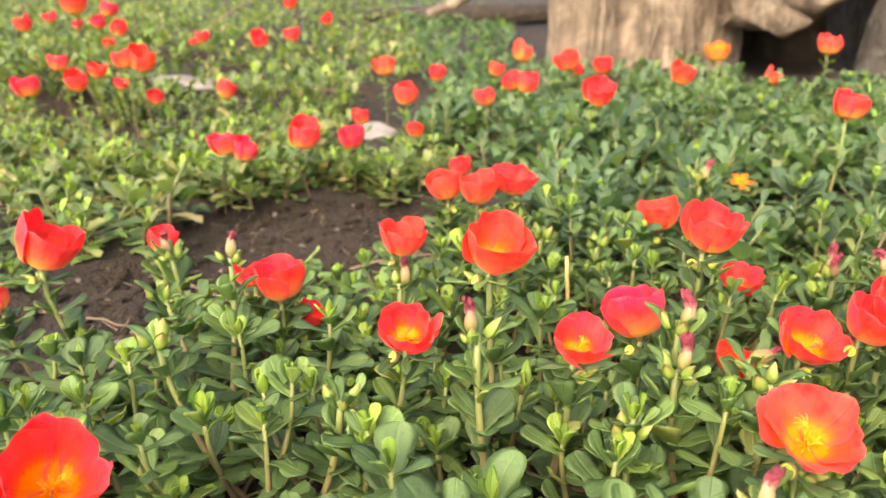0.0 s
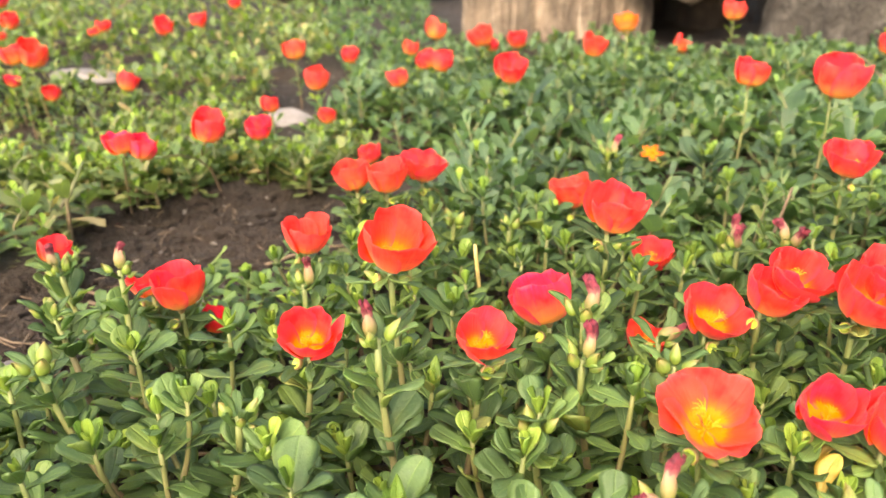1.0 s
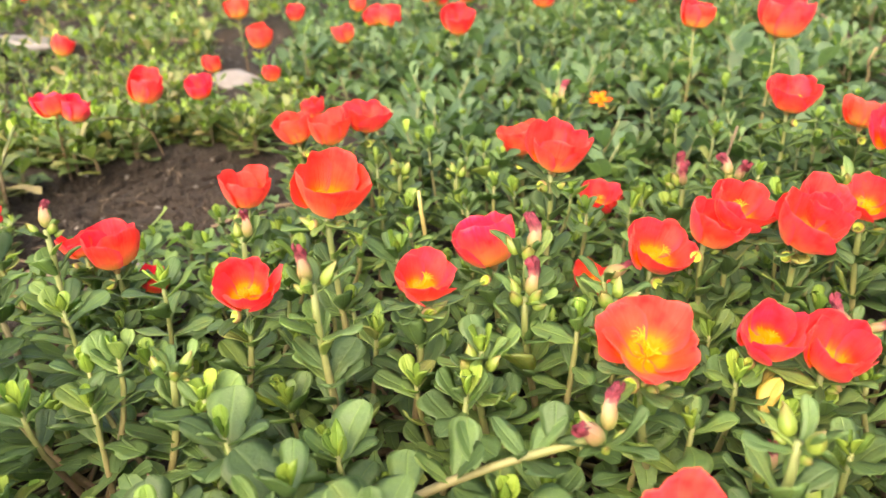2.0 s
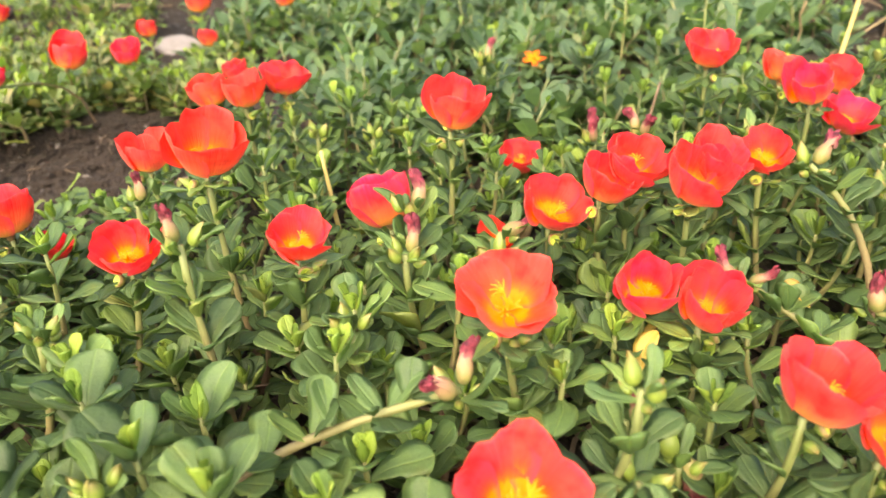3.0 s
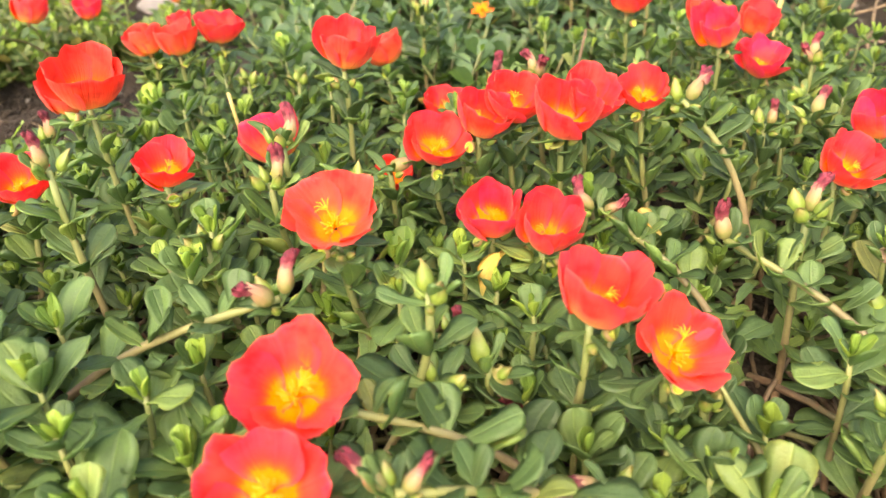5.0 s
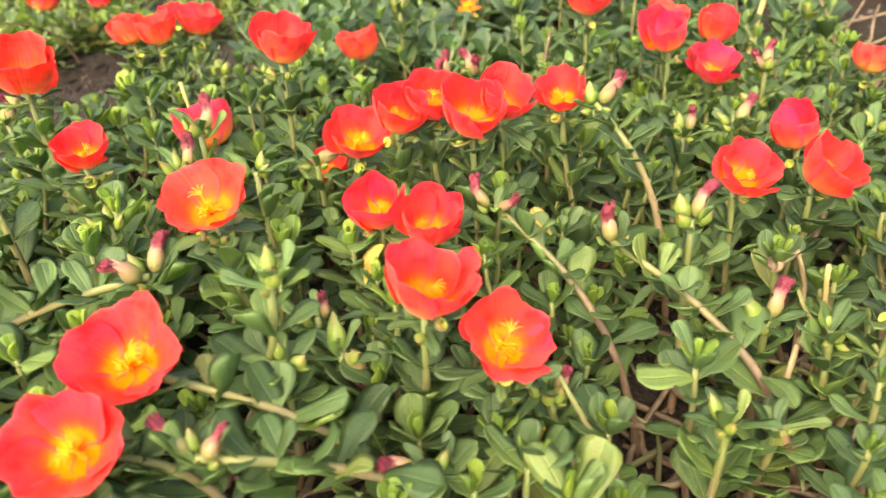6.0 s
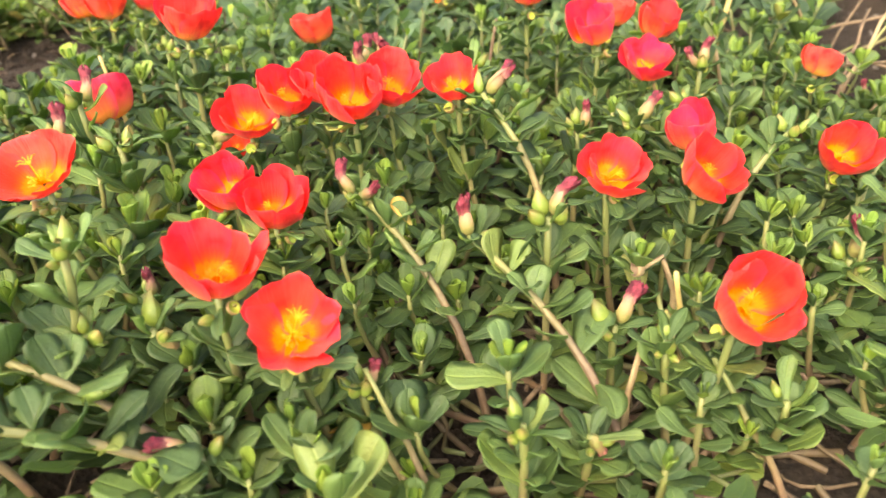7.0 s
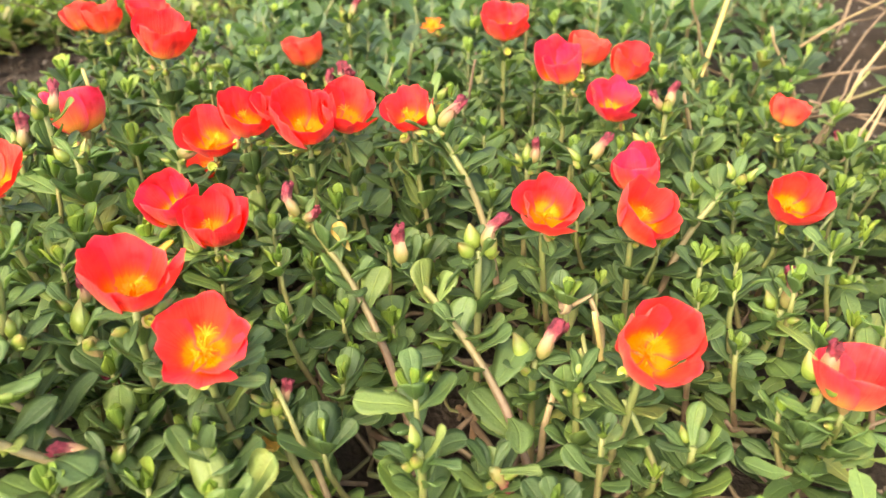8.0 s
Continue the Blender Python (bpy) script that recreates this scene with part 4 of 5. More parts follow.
for x, y, z in ((-0.140, 0.270, 0.048), (-0.165, 0.295, 0.040), (-0.115, 0.285, 0.046), (-0.150, 0.245, 0.044), (-0.185, 0.275, 0.036), (-0.125, 0.240, 0.050), (-0.170, 0.330, 0.026), (-0.205, 0.310, 0.030)):
    leafy_shoot(x, y, z, 12, 0.007, 0.0175, bright=3)
for x, y, z in ((0.158, 0.148, 0.026), (0.169, 0.128, 0.022), (0.198, 0.114, 0.022), (0.206, 0.100, 0.024), (0.225, 0.134, 0.012)):
    leafy_shoot(x, y, z, 7, 0.010, 0.0195, bright=2)

# ---- flowers farther back ----
flower(-0.1577, 0.5470, 0.0739, 0.0198, 18, 170, "tall", "pink", -0.04, 0.11, far=True)
flower(-0.1442, 0.5494, 0.0684, 0.0199, 22, 0, "tall", "pink", 0.02, 0.13, far=True)
flower(-0.1157, 0.6251, 0.0618, 0.0261, 22, 10, "tall", "red", -0.03, 0.09, far=True)
flower(-0.0789, 0.6447, 0.0555, 0.0215, 14, -90, "tall", "pink", 0.02, 0.08, far=True)
flower(-0.0872, 0.7898, 0.0469, 0.0196, 14, -90, "tall", "red", 0.0, 0.01, far=True)
flower(-0.0293, 0.7581, 0.0395, 0.0183, 14, -90, "tall", "red", 0.0, 0.01, far=True)
flower(-0.0440, 0.8482, 0.0581, 0.0244, 12, -90, "tall", "orange", 0.0, 0.01, far=True)
flower(-0.0848, 1.0463, 0.0644, 0.0298, 14, 90, "tall", "orange", 0.0, 0.01, far=True)
flower(-0.0142, 1.0604, 0.0533, 0.0263, 14, -90, "tall", "red", 0.0, 0.01, far=True)
flower(0.0444, 0.8516, 0.0553, 0.0228, 18, 180, "tall", "red", 0.0, 0.01, far=True)
flower(0.0695, 1.1213, 0.0497, 0.0220, 14, -20, "tall", "orange", 0.0, 0.01, far=True)
flower(0.1073, 1.1081, 0.0730, 0.0289, 18, 60, "tall", "orange", 0.0, 0.01, far=True)
flower(0.0867, 1.0414, 0.0436, 0.0275, 16, 180, "tall", "red", 0.0, 0.01, far=True)
flower(0.1035, 0.9929, 0.0476, 0.0286, 16, 0, "tall", "red", 0.0, 0.01, far=True)
flower(0.1695, 1.1067, 0.0647, 0.0368, 25, 180, "tall", "orange", 0.0, 0.01, far=True)
flower(0.1873, 1.1336, 0.0474, 0.0215, 25, 0, "tall", "red", 0.0, 0.01, far=True)
flower(0.2311, 1.1629, 0.0490, 0.0297, 16, -90, "tall", "red", 0.0, 0.01, far=True)
flower(0.1517, 0.7519, 0.0753, 0.0320, 16, -60, "tall", "red", 0.0, 0.01, far=True)
flower(0.2978, 0.9797, 0.0597, 0.0292, 14, -60, "tall", "orange", 0.0, 0.01, far=True)
flower(0.3079, 0.8911, 0.0975, 0.0345, 30, 90, "mid", "yellow", 0.0, 0.01, far=True)
flower(0.4328, 1.0371, 0.0490, 0.0254, 30, 0, "tall", "orange", 0.0, 0.01, far=True)
flower(0.4967, 1.0282, 0.0892, 0.0262, 12, 60, "tall", "orange", 0.0, 0.01, far=True)
flower(0.2982, 0.5590, 0.0965, 0.0240, 16, 0, "tall", "red", 0.0, 0.01, far=True)
flower(0.347, 0.530, 0.095, 0.031, 16, -60, "tall", "red", 0.0, 0.01, far=True)
flower(0.685, 0.972, 0.046, 0.032, 16, -60, "tall", "red", 0.0, 0.01, far=True)
# of these far left flowers, the pink ones carry haze in the petal colour
flower(-0.6892, 1.2711, 0.1062, 0.0283, 14, -90, "tall", "red", 0.0, 0.01, far=True)
flower(-0.6853, 1.3529, 0.1119, 0.0247, 14, 180, "tall", "pink", 0.0, 0.01, far=True)
flower(-0.645, 1.361, 0.132, 0.041, 14, -90, "tall", "red", 0.0, 0.01, far=True)
flower(-0.5846, 1.3594, 0.1236, 0.0312, 14, 0, "tall", "pink", 0.0, 0.01, far=True)
flower(-0.6472, 1.3700, 0.0982, 0.0181, 14, -90, "tall", "pink", 0.0, 0.01, far=True)
flower(-0.6067, 1.3626, 0.1013, 0.0259, 14, -90, "tall", "pink", 0.0, 0.01, far=True)
flower(-0.5337, 1.2703, 0.0972, 0.0285, 14, 0, "tall", "red", 0.0, 0.01, far=True)
flower(-0.5407, 1.2417, 0.0765, 0.0229, 14, -90, "tall", "red", 0.0, 0.01, far=True)
flower(-0.4982, 0.9923, 0.0791, 0.0251, 18, 160, "tall", "pink", 0.0, 0.01, far=True)
flower(-0.4175, 0.8678, 0.0733, 0.0262, 18, -90, "tall", "red", 0.0, 0.01, far=True)
flower(-0.4371, 0.9643, 0.0723, 0.0225, 18, 0, "tall", "orange", 0.0, 0.01, far=True)
flower(-0.4933, 0.9005, 0.0629, 0.0310, 18, 180, "tall", "pink", 0.0, 0.01, far=True)
flower(-0.3794, 0.9128, 0.0909, 0.0267, 18, 180, "tall", "red", 0.0, 0.01, far=True)
flower(-0.3591, 0.9139, 0.0889, 0.0304, 18, 0, "tall", "orange", 0.0, 0.01, far=True)
flower(-0.4044, 0.9540, 0.0575, 0.0184, 18, 0, "tall", "pink", 0.0, 0.01, far=True)
flower(-0.3548, 0.9314, 0.0438, 0.0202, 10, -90, "tall", "red", 0.0, 0.01, far=True)
flower(-0.4903, 1.4926, 0.0549, 0.0217, 14, 180, "tall", "red", 0.0, 0.01, far=True)
flower(-0.4713, 1.4938, 0.0616, 0.0267, 14, 0, "tall", "red", 0.0, 0.01, far=True)
flower(-0.3337, 1.3856, 0.0670, 0.0300, 14, -90, "tall", "red", 0.0, 0.01, far=True)
flower(-0.2969, 1.4713, 0.0680, 0.0298, 14, -90, "tall", "red", 0.0, 0.01, far=True)
flower(-0.2603, 1.6595, 0.0820, 0.0257, 14, -90, "tall", "red", 0.0, 0.01, far=True)
flower(-0.3486, 1.7347, 0.1105, 0.0266, 14, -90, "tall", "red", 0.0, 0.01, far=True)
flower(-0.275, 0.957, 0.049, 0.026, 25, 0, "tall", "red", 0.0, 0.01, far=True)

# ---- leaves that close the bed between the flowers ----
STEP = 0.0225
TRAILS = ((0.0, 0.179, 0.093, 0.167), (0.178, 0.122, 0.10, 0.128), (0.249, 0.174, 0.203, 0.220), (0.292, 0.141, 0.242, 0.201), (0.019, 0.231, 0.021, 0.19), (-0.028, 0.227, -0.05, 0.20), (-0.012, 0.265, -0.02, 0.22), (-0.088, 0.313, -0.088, 0.26), (-0.125, 0.322, -0.11, 0.27))   # lines of long stems above the leaves
spots = []
y = 0.05
while y < 0.50:
    x = -0.14 - 0.34 * y
    while x < 0.40 + 0.36 * y:
        spots.append((x + rng.uniform(-0.009, 0.009), y + rng.uniform(-0.009, 0.009)))
        x += STEP
    y += STEP
for k in range(26):
    spots.append((rng.uniform(-0.07, 0.055), rng.uniform(0.09, 0.20)))
rest = Buf()
made = 0
for px, py in spots:
    b = bare(px, py)
    if b > 0.35:
        continue
    tall = rng.uniform(0.032, 0.066) if b < 0.05 else rng.uniform(0.014, 0.030)
    if px < 0.09 and py < 0.20:
        tall += 0.006
    if px < 0.0 and py > 0.27:
        tall *= 0.5
    if px < -0.10 and py > 0.30 and rng.random() < 0.45:
        continue
    trail = min(capsule(px, py, *s) for s in TRAILS)
    if capsule(px, py, 0.0, 0.165, 0.095, 0.152) < 0.016:
        tall *= 0.75
    if px < 0.085 and py < 0.20:
        if rng.random() < 0.55:
            continue
        tall *= 0.7
    if px > 0.10 and py < 0.185:
        if rng.random() < (0.46 if px > 0.20 else 0.28):
            continue
        tall *= 0.88
    if trail < 0.014 and py < 0.34:
        tall *= 0.55
    if capsule(px, py, 0.219, 0.50, 0.219, 0.47) < 0.03:
        tall *= 0.5
    if capsule(px, py, 0.12, 0.115, 0.20, 0.115) < 0.03:
        tall *= 0.68
    own = made < 298 and (py < 0.27 or 0.0 < px < 0.36)
    made += own
    big = 1.18 if px < 0.09 and py < 0.22 else 1.0
    if px > 0.19 and py < 0.22:
        leafy_shoot(px, py, ground_z(px, py) + tall, 13, rng.uniform(0.005, 0.007), rng.choice((0.011, 0.012, 0.013, 0.0145)), bright=rng.choice((3, 4, 5)), into=None if own else rest)
        continue
    leafy_shoot(px, py, ground_z(px, py) + tall, rng.choice((10, 11, 12, 12)), rng.uniform(0.006, 0.009), big * rng.choice((0.012, 0.0135, 0.015, 0.0165, 0.018)), bright=rng.choice((2, 3, 4, 5)), into=None if own else rest)
for ob, places in LEAVES:
    if any(inside_blossom(q) for q in places):
        bpy.data.objects.remove(ob)
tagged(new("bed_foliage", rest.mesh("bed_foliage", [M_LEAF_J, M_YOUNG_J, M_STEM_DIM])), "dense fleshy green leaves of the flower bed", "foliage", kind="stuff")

# older leaves in the shade below, too many to count
low = Buf()
for k in range(6500):
    py = 0.0 + 0.55 * rng.random()
    px = rng.uniform(-0.2 - 0.35 * py, 0.46 + 0.36 * py)
    b = bare(px, py)
    if b > 0.3 or (px > 0.10 and py < 0.185 and rng.random() < (0.72 if px > 0.20 else 0.45)):
        continue
    low.add(rng.choice(FAR_SHAPES), leaf_pose((px, py, ground_z(px, py) + rng.uniform(0.003, 0.034)), rng.uniform(0, 360), rng.uniform(-20, 35), rng.uniform(0.011, 0.018)))
tagged(new("lower_leaves", low.mesh("lower_leaves", [M_LEAF_J])), "dense older green leaves close above the soil", "foliage", kind="stuff")


# ---- clumps behind the bed ----
def clump_shape(seed, meadow):
    r = random.Random(seed)
    b = Buf()
    for s in range(r.randrange(4, 7)):
        bx, by = r.uniform(-0.022, 0.022), r.uniform(-0.022, 0.022)
        tipz = r.uniform(0.020, 0.052) * (0.75 if meadow else 1.0)
        tx, ty = bx * 1.5 + r.uniform(-0.008, 0.008), by * 1.5 + r.uniform(-0.008, 0.008)
        pts = [Vector((bx, by, -0.003)), Vector((bx * 1.1, by * 1.1, tipz * 0.5)), Vector((tx, ty, tipz))]
        tube(b, pts, [0.0013, 0.0011, 0.0008], 4, 2)
        turn = r.uniform(0, 360)
        for k in range(11):
            f = k / 10
            b.add(r.choice(FAR_SHAPES), leaf_pose(along(pts, 1.0 - 0.92 * f), turn + 137.5 * k, 66 - 66 * f ** 0.7 + r.uniform(-12, 12), ((0.007 + 0.0115 * min(1.0, f / 0.45)) if meadow else (0.008 + 0.0155 * min(1.0, f / 0.35))) * r.uniform(0.75, 1.2)), 1 if k < (2 if meadow else s % 2) else 0)
    return b


CLUMPS = {False: [clump_shape(400 + k, False) for k in range(10)], True: [clump_shape(440 + k, True) for k in range(10)]}


def is_meadow(x, y):
    """The yellower, sunnier mat grows on one side of the bare strip."""
    return x + 0.05 * noise.noise(Vector((x * 5, y * 5, 9))) < 0.02 - 0.10 * (y - 0.6)


mats = {False: Buf(), True: Buf()}
y = 0.50
while y < 1.10:
    x = -0.24 - 0.56 * y
    while x < 0.30 + 0.72 * y:
        px, py = x + rng.uniform(-0.014, 0.014), y + rng.uniform(-0.014, 0.014)
        b = bare(px, py)
        if rng.random() > b * 1.15:
            mead = is_meadow(px, py)
            wave = noise.noise(Vector((px * 11, py * 11, 4.0)))
            if wave < (-0.06 if mead else -0.04) and rng.random() < 0.92:
                x += 0.037
                continue
            s = rng.uniform(0.8, 1.2) * (1 - 0.4 * b) * (1.0 + 0.6 * wave) * (1.0 - 0.3 * smooth(py, 0.8, 1.1))
            top = clear_height(px, py, 9.0, 0.016) - ground_z(px, py)
            s = min(s, max(0.45, top / 0.052))
            mats[mead].add(rng.choice(CLUMPS[mead]), pose(px, py, ground_z(px, py), 0, 0, rng.uniform(0, 360)) @ Matrix.Scale(s, 4))
        x += 0.037
    y += 0.036
for k in range(110):
    px, py = rng.uniform(0.06, 0.85), rng.uniform(0.47, 1.12)
    if bare(px, py) < 0.2 and not is_meadow(px, py):
        leafy_shoot(px, py, ground_z(px, py) + rng.uniform(0.04, 0.066) * (1.0 - 0.3 * smooth(py, 0.8, 1.1)), 14, 0.008, rng.uniform(0.018, 0.025), bright=rng.choice((2, 3, 4)), into=mats[False])
for k in range(60):
    px, py = rng.uniform(-0.55, 0.0), rng.uniform(0.52, 1.05)
    if bare(px, py) < 0.2 and is_meadow(px, py):
        leafy_shoot(px, py, ground_z(px, py) + rng.uniform(0.04, 0.06), rng.choice((8, 10)), 0.007, rng.uniform(0.011, 0.015), bright=4, into=mats[True])
# a dense edge of the mat above the bare strip
for k in range(40):
    px = rng.uniform(-0.36, -0.03)
    py = 0.715 + rng.uniform(-0.018, 0.03) + 0.02 * math.sin(30 * px)
    mats[True].add(rng.choice(CLUMPS[True]), pose(px, py, ground_z(px, py), 0, 0, rng.uniform(0, 360)) @ Matrix.Scale(rng.uniform(0.8, 1.15), 4))
# the same plants go on at both sides and behind
y = -0.65
while y < 1.25:
    x = -1.25
    while x < 1.35:
        px, py = x + rng.uniform(-0.022, 0.022), y + rng.uniform(-0.022, 0.022)
        seen = (-0.20 - 0.35 * py < px < 0.44 + 0.36 * py and py > 0.0) if py < 0.5 else -0.26 - 0.56 * py < px < 0.32 + 0.72 * py
        if not seen and bare(px, py) < 0.3 and noise.noise(Vector((px * 8, py * 8, 6.0))) > -0.2 and math.hypot((px - 0.05) / 1.15, (py - 0.35) / 0.9) + 0.25 * noise.noise(Vector((px * 3, py * 3, 1.0))) < 1.0 and math.hypot(px - 0.88, py - 1.35) > 0.35:
            mead = is_meadow(px, py) and py > 0.45
            mats[mead].add(rng.choice(CLUMPS[mead]), pose(px, py, ground_z(px, py), 0, 0, rng.uniform(0, 360)) @ Matrix.Scale(rng.uniform(1.1, 1.5), 4))
        x += 0.062
    y += 0.062
tagged(new("back_foliage", mats[False].mesh("back_foliage", [M_BACK, M_YOUNG_J, M_STEM_DIM])), "bushy purslane leaves behind the flowers, cooled in colour for distance", "foliage", kind="stuff")
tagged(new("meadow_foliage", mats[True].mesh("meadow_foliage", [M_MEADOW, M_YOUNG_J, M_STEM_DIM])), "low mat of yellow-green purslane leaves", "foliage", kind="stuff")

# ---- the farther carpet ----
far = Buf()
r2 = random.Random(91)
for k in range(11000):
    py = 1.0 + 2.9 * r2.random() ** 1.4
    px = r2.uniform(-0.50 - 0.62 * py, 0.15 + 0.62 * py)
    if px < -0.30 - 0.60 * py + 0.5 * noise.noise(Vector((px * 2.2, py * 2.2, 3.0))) or py > 3.5 + 0.6 * noise.noise(Vector((px * 3.0, 1.0, 8.0))):
        continue
    if bare(px, py) > 0.5 * r2.random() + 0.2 or (px > 0.17 and py > 1.42):
        continue
    z = ground_z(px, py) + r2.uniform(0.0, 0.05 - 0.022 * smooth(px, -0.05, 0.1))
    mead = is_meadow(px, py)
    for q in range(4):
        far.add(r2.choice(FAR_SHAPES), leaf_pose((px, py, z), r2.uniform(0, 360), r2.uniform(5, 75), r2.uniform(0.012, 0.021)), (2 if q == 0 and r2.random() < 0.5 else 1) if mead else (2 if q == 0 and r2.random() < 0.15 else 0))
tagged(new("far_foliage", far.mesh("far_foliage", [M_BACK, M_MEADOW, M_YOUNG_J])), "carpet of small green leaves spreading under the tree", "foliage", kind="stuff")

# ---- the old tree behind the bed ----
def trunk_mesh(name, cx, cy, rad, lobes, height, mat, seed, flare=0.35, sides=110, rings=40, deep=0.16):
    """A fluted tree base that flares at the foot."""
    b = Buf()
    rows = []
    for i in range(rings + 1):
        t = i / rings
        z = -0.03 + height * t
        row = []
        for k in range(sides):
            a = 6.2832 * k / sides
            r = rad * (1 + flare * (1 - smooth(t, 0.0, 0.55)))
            r *= 1 + deep * math.cos(lobes * a + seed + 0.8 * t)
            r += rad * 0.16 * noise.noise(Vector((math.cos(a) * 2.2 + seed, math.sin(a) * 2.2, z * 3)))
            r += rad * 0.13 * noise.noise(Vector((math.cos(a) * 7 + seed + 4 * z, math.sin(a) * 7, z * 9)))
            r -= rad * 0.10 * abs(noise.noise(Vector((math.cos(a) * 22 + seed, math.sin(a) * 22, z * 9))))
            row.append(((cx + r * math.cos(a), cy + r * math.sin(a), z), (k / sides, t)))
        rows.append(row)
    rows.append([((cx, cy, height), (0.5, 1.0))] * sides)
    b.grid(rows, True)
    return b.mesh(name, [mat])


tree = tagged(new("old_tree"), "weathered old tree base with fluted roots and a dark hollow", "tree")
part("root", trunk_mesh("root", 0.245, 1.49, 0.054, 3, 0.95, M_WOOD, 1.0, 0.12, deep=0.06), tree, None, "smooth tan upright root")
part("inner_trunk", trunk_mesh("inner_trunk", 0.36, 1.72, 0.10, 3, 1.0, M_BARK, 4.4, 0.2), tree, None, "shaded brown bark between the roots")
part("trunk", trunk_mesh("trunk", 0.425, 1.58, 0.088, 3, 1.0, M_WOOD_SLANT, 0.9, 0.42), tree, None, "tan weathered trunk with slanting grain")
# deep shade of the hollow is put into this wall's dark colour
part("hollow_wall", trunk_mesh("hollow_wall", 0.78, 1.92, 0.22, 5, 1.0, M_BARK_DARK, 2.0, 0.2), tree, None, "wood inside the hollow, its shade in the dark colour")
part("buttress", trunk_mesh("buttress", 0.93, 1.25, 0.17, 3, 1.0, M_BARK_OUT, 3.1, 0.40), tree, None, "rough grey bark")
part("upper_trunk", trunk_mesh("upper_trunk", 0.62, 1.66, 0.36, 6, 0.9, M_BARK, 5.0, 0.0), tree, pose(0, 0, 0.28), "bark of the trunk above the hollow")


def splinter(seed, pts, radii, label):
    """A ragged piece of broken wood."""
    r = random.Random(seed)
    b = Buf()
    rows = []
    for i, (q, rad) in enumerate(zip(pts, radii)):
        rows.append([(Vector(q) + Vector((0.15 * rad * r.uniform(-1, 1), rad * math.cos(6.2832 * k / 10) * (1 + 0.3 * r.uniform(-1, 1)), 0.6 * rad * math.sin(6.2832 * k / 10) * (1 + 0.35 * r.uniform(-1, 1)) + 0.35 * rad * noise.noise(Vector((k * 0.9, i * 1.7, seed))))), (k / 10, i / 5)) for k in range(10)])
    rows.append([(Vector(pts[-1]) + Vector((0.02, 0, 0)), (0.5, 1.0))] * 10)
    b.grid(rows, True)
    return part("broken_root", b.mesh("broken_root", [M_WOOD_SLANT]), tree, None, label)


splinter(5, [(0.52, 1.52, 0.17), (0.58, 1.47, 0.145), (0.64, 1.43, 0.135), (0.69, 1.40, 0.15), (0.72, 1.40, 0.17)], [0.07, 0.065, 0.055, 0.04, 0.02], "broken grey-brown root over the hollow")
splinter(8, [(0.50, 1.46, 0.125), (0.545, 1.42, 0.105), (0.585, 1.40, 0.092), (0.615, 1.39, 0.092)], [0.055, 0.058, 0.045, 0.018], "ragged pale splinter of the root")

lg = Buf()
tube(lg, [Vector((-0.30, 2.75, 0.02)), Vector((-0.10, 2.60, 0.03)), Vector((0.12, 2.50, 0.035)), Vector((0.32, 2.45, 0.04))], [0.02, 0.03, 0.034, 0.03], 12)
tagged(new("fallen_log", lg.mesh("fallen_log", [M_BARK_DARK])), "dark weathered log lying behind the plants", "log")
twig_b = Buf()
tube(twig_b, [Vector((-0.07, 2.40, 0.045)), Vector((0.0, 2.36, 0.075)), Vector((0.08, 2.35, 0.115))], [0.014, 0.018, 0.012], 8)
tagged(new("wood_sliver", twig_b.mesh("wood_sliver", [M_WOOD])), "pale split piece of wood leaning on the log", "wood")


# ---- litter on the soil ----
def stone(name, x, y, sx, sy, sz, turn, label, mat, lean=0.0):
    r = random.Random(int(1000 * (x + 7 * y)))
    b = Buf()
    rows = []
    for i in range(7):
        t = math.pi * i / 6
        rows.append([((sx * math.sin(t) ** 0.6 * math.cos(6.2832 * k / 10) * (1 + 0.14 * r.uniform(-1, 1)), sy * math.sin(t) ** 0.6 * math.sin(6.2832 * k / 10) * (1 + 0.14 * r.uniform(-1, 1)), -sz * math.cos(t)), (k / 10, i / 6)) for k in range(10)])
    b.grid(rows, True)
    ob = new(name, b.mesh(name, [mat]))
    ob.matrix_basis = pose(x, y, ground_z(x, y) + sz * 0.55 + 0.4 * sy * math.sin(radians(lean)), lean + r.uniform(-6, 6), r.uniform(-6, 6), turn)
    return tagged(ob, label, "stone")


stone("flat_stone", -0.095, 0.985, 0.030, 0.030, 0.006, 12, "flat pale grey-pink stone lying on the soil", M_STONE, 9)
stone("flat_stone", -0.40, 1.18, 0.05, 0.06, 0.010, 70, "flat pale stone half hidden by plants", M_STONE)
stone("pebble", -0.185, 0.395, 0.022, 0.016, 0.006, 10, "flat grey stone on bare soil", M_PEBBLE)
stone("pebble", -0.105, 0.475, 0.010, 0.008, 0.006, 40, "small grey pebble on bare soil", M_PEBBLE)

grit = Buf()
r3 = random.Random(17)
chip = lathe([(0.3, 0.0), (0.9, 0.25), (1.0, 0.5), (0.6, 0.9), (0.0, 1.0)], 6, 0.8, 0.25, 3)
count = 0
while count < 1500:
    px, py = r3.uniform(-0.7, 0.75), r3.uniform(0.1, 1.5)
    if bare(px, py) > 0.25:
        s = 0.0006 + 0.0026 * r3.random() ** 3
        grit.add(chip, pose(px, py, ground_z(px, py) - 0.3 * s, r3.uniform(-30, 30), r3.uniform(-30, 30), r3.uniform(0, 360)) @ Matrix.Scale(s, 4))
        count += 1
tagged(new("gravel", grit.mesh("gravel", [M_GRIT], False)), "scattered grey grit and tiny pebbles", "gravel", kind="stuff")


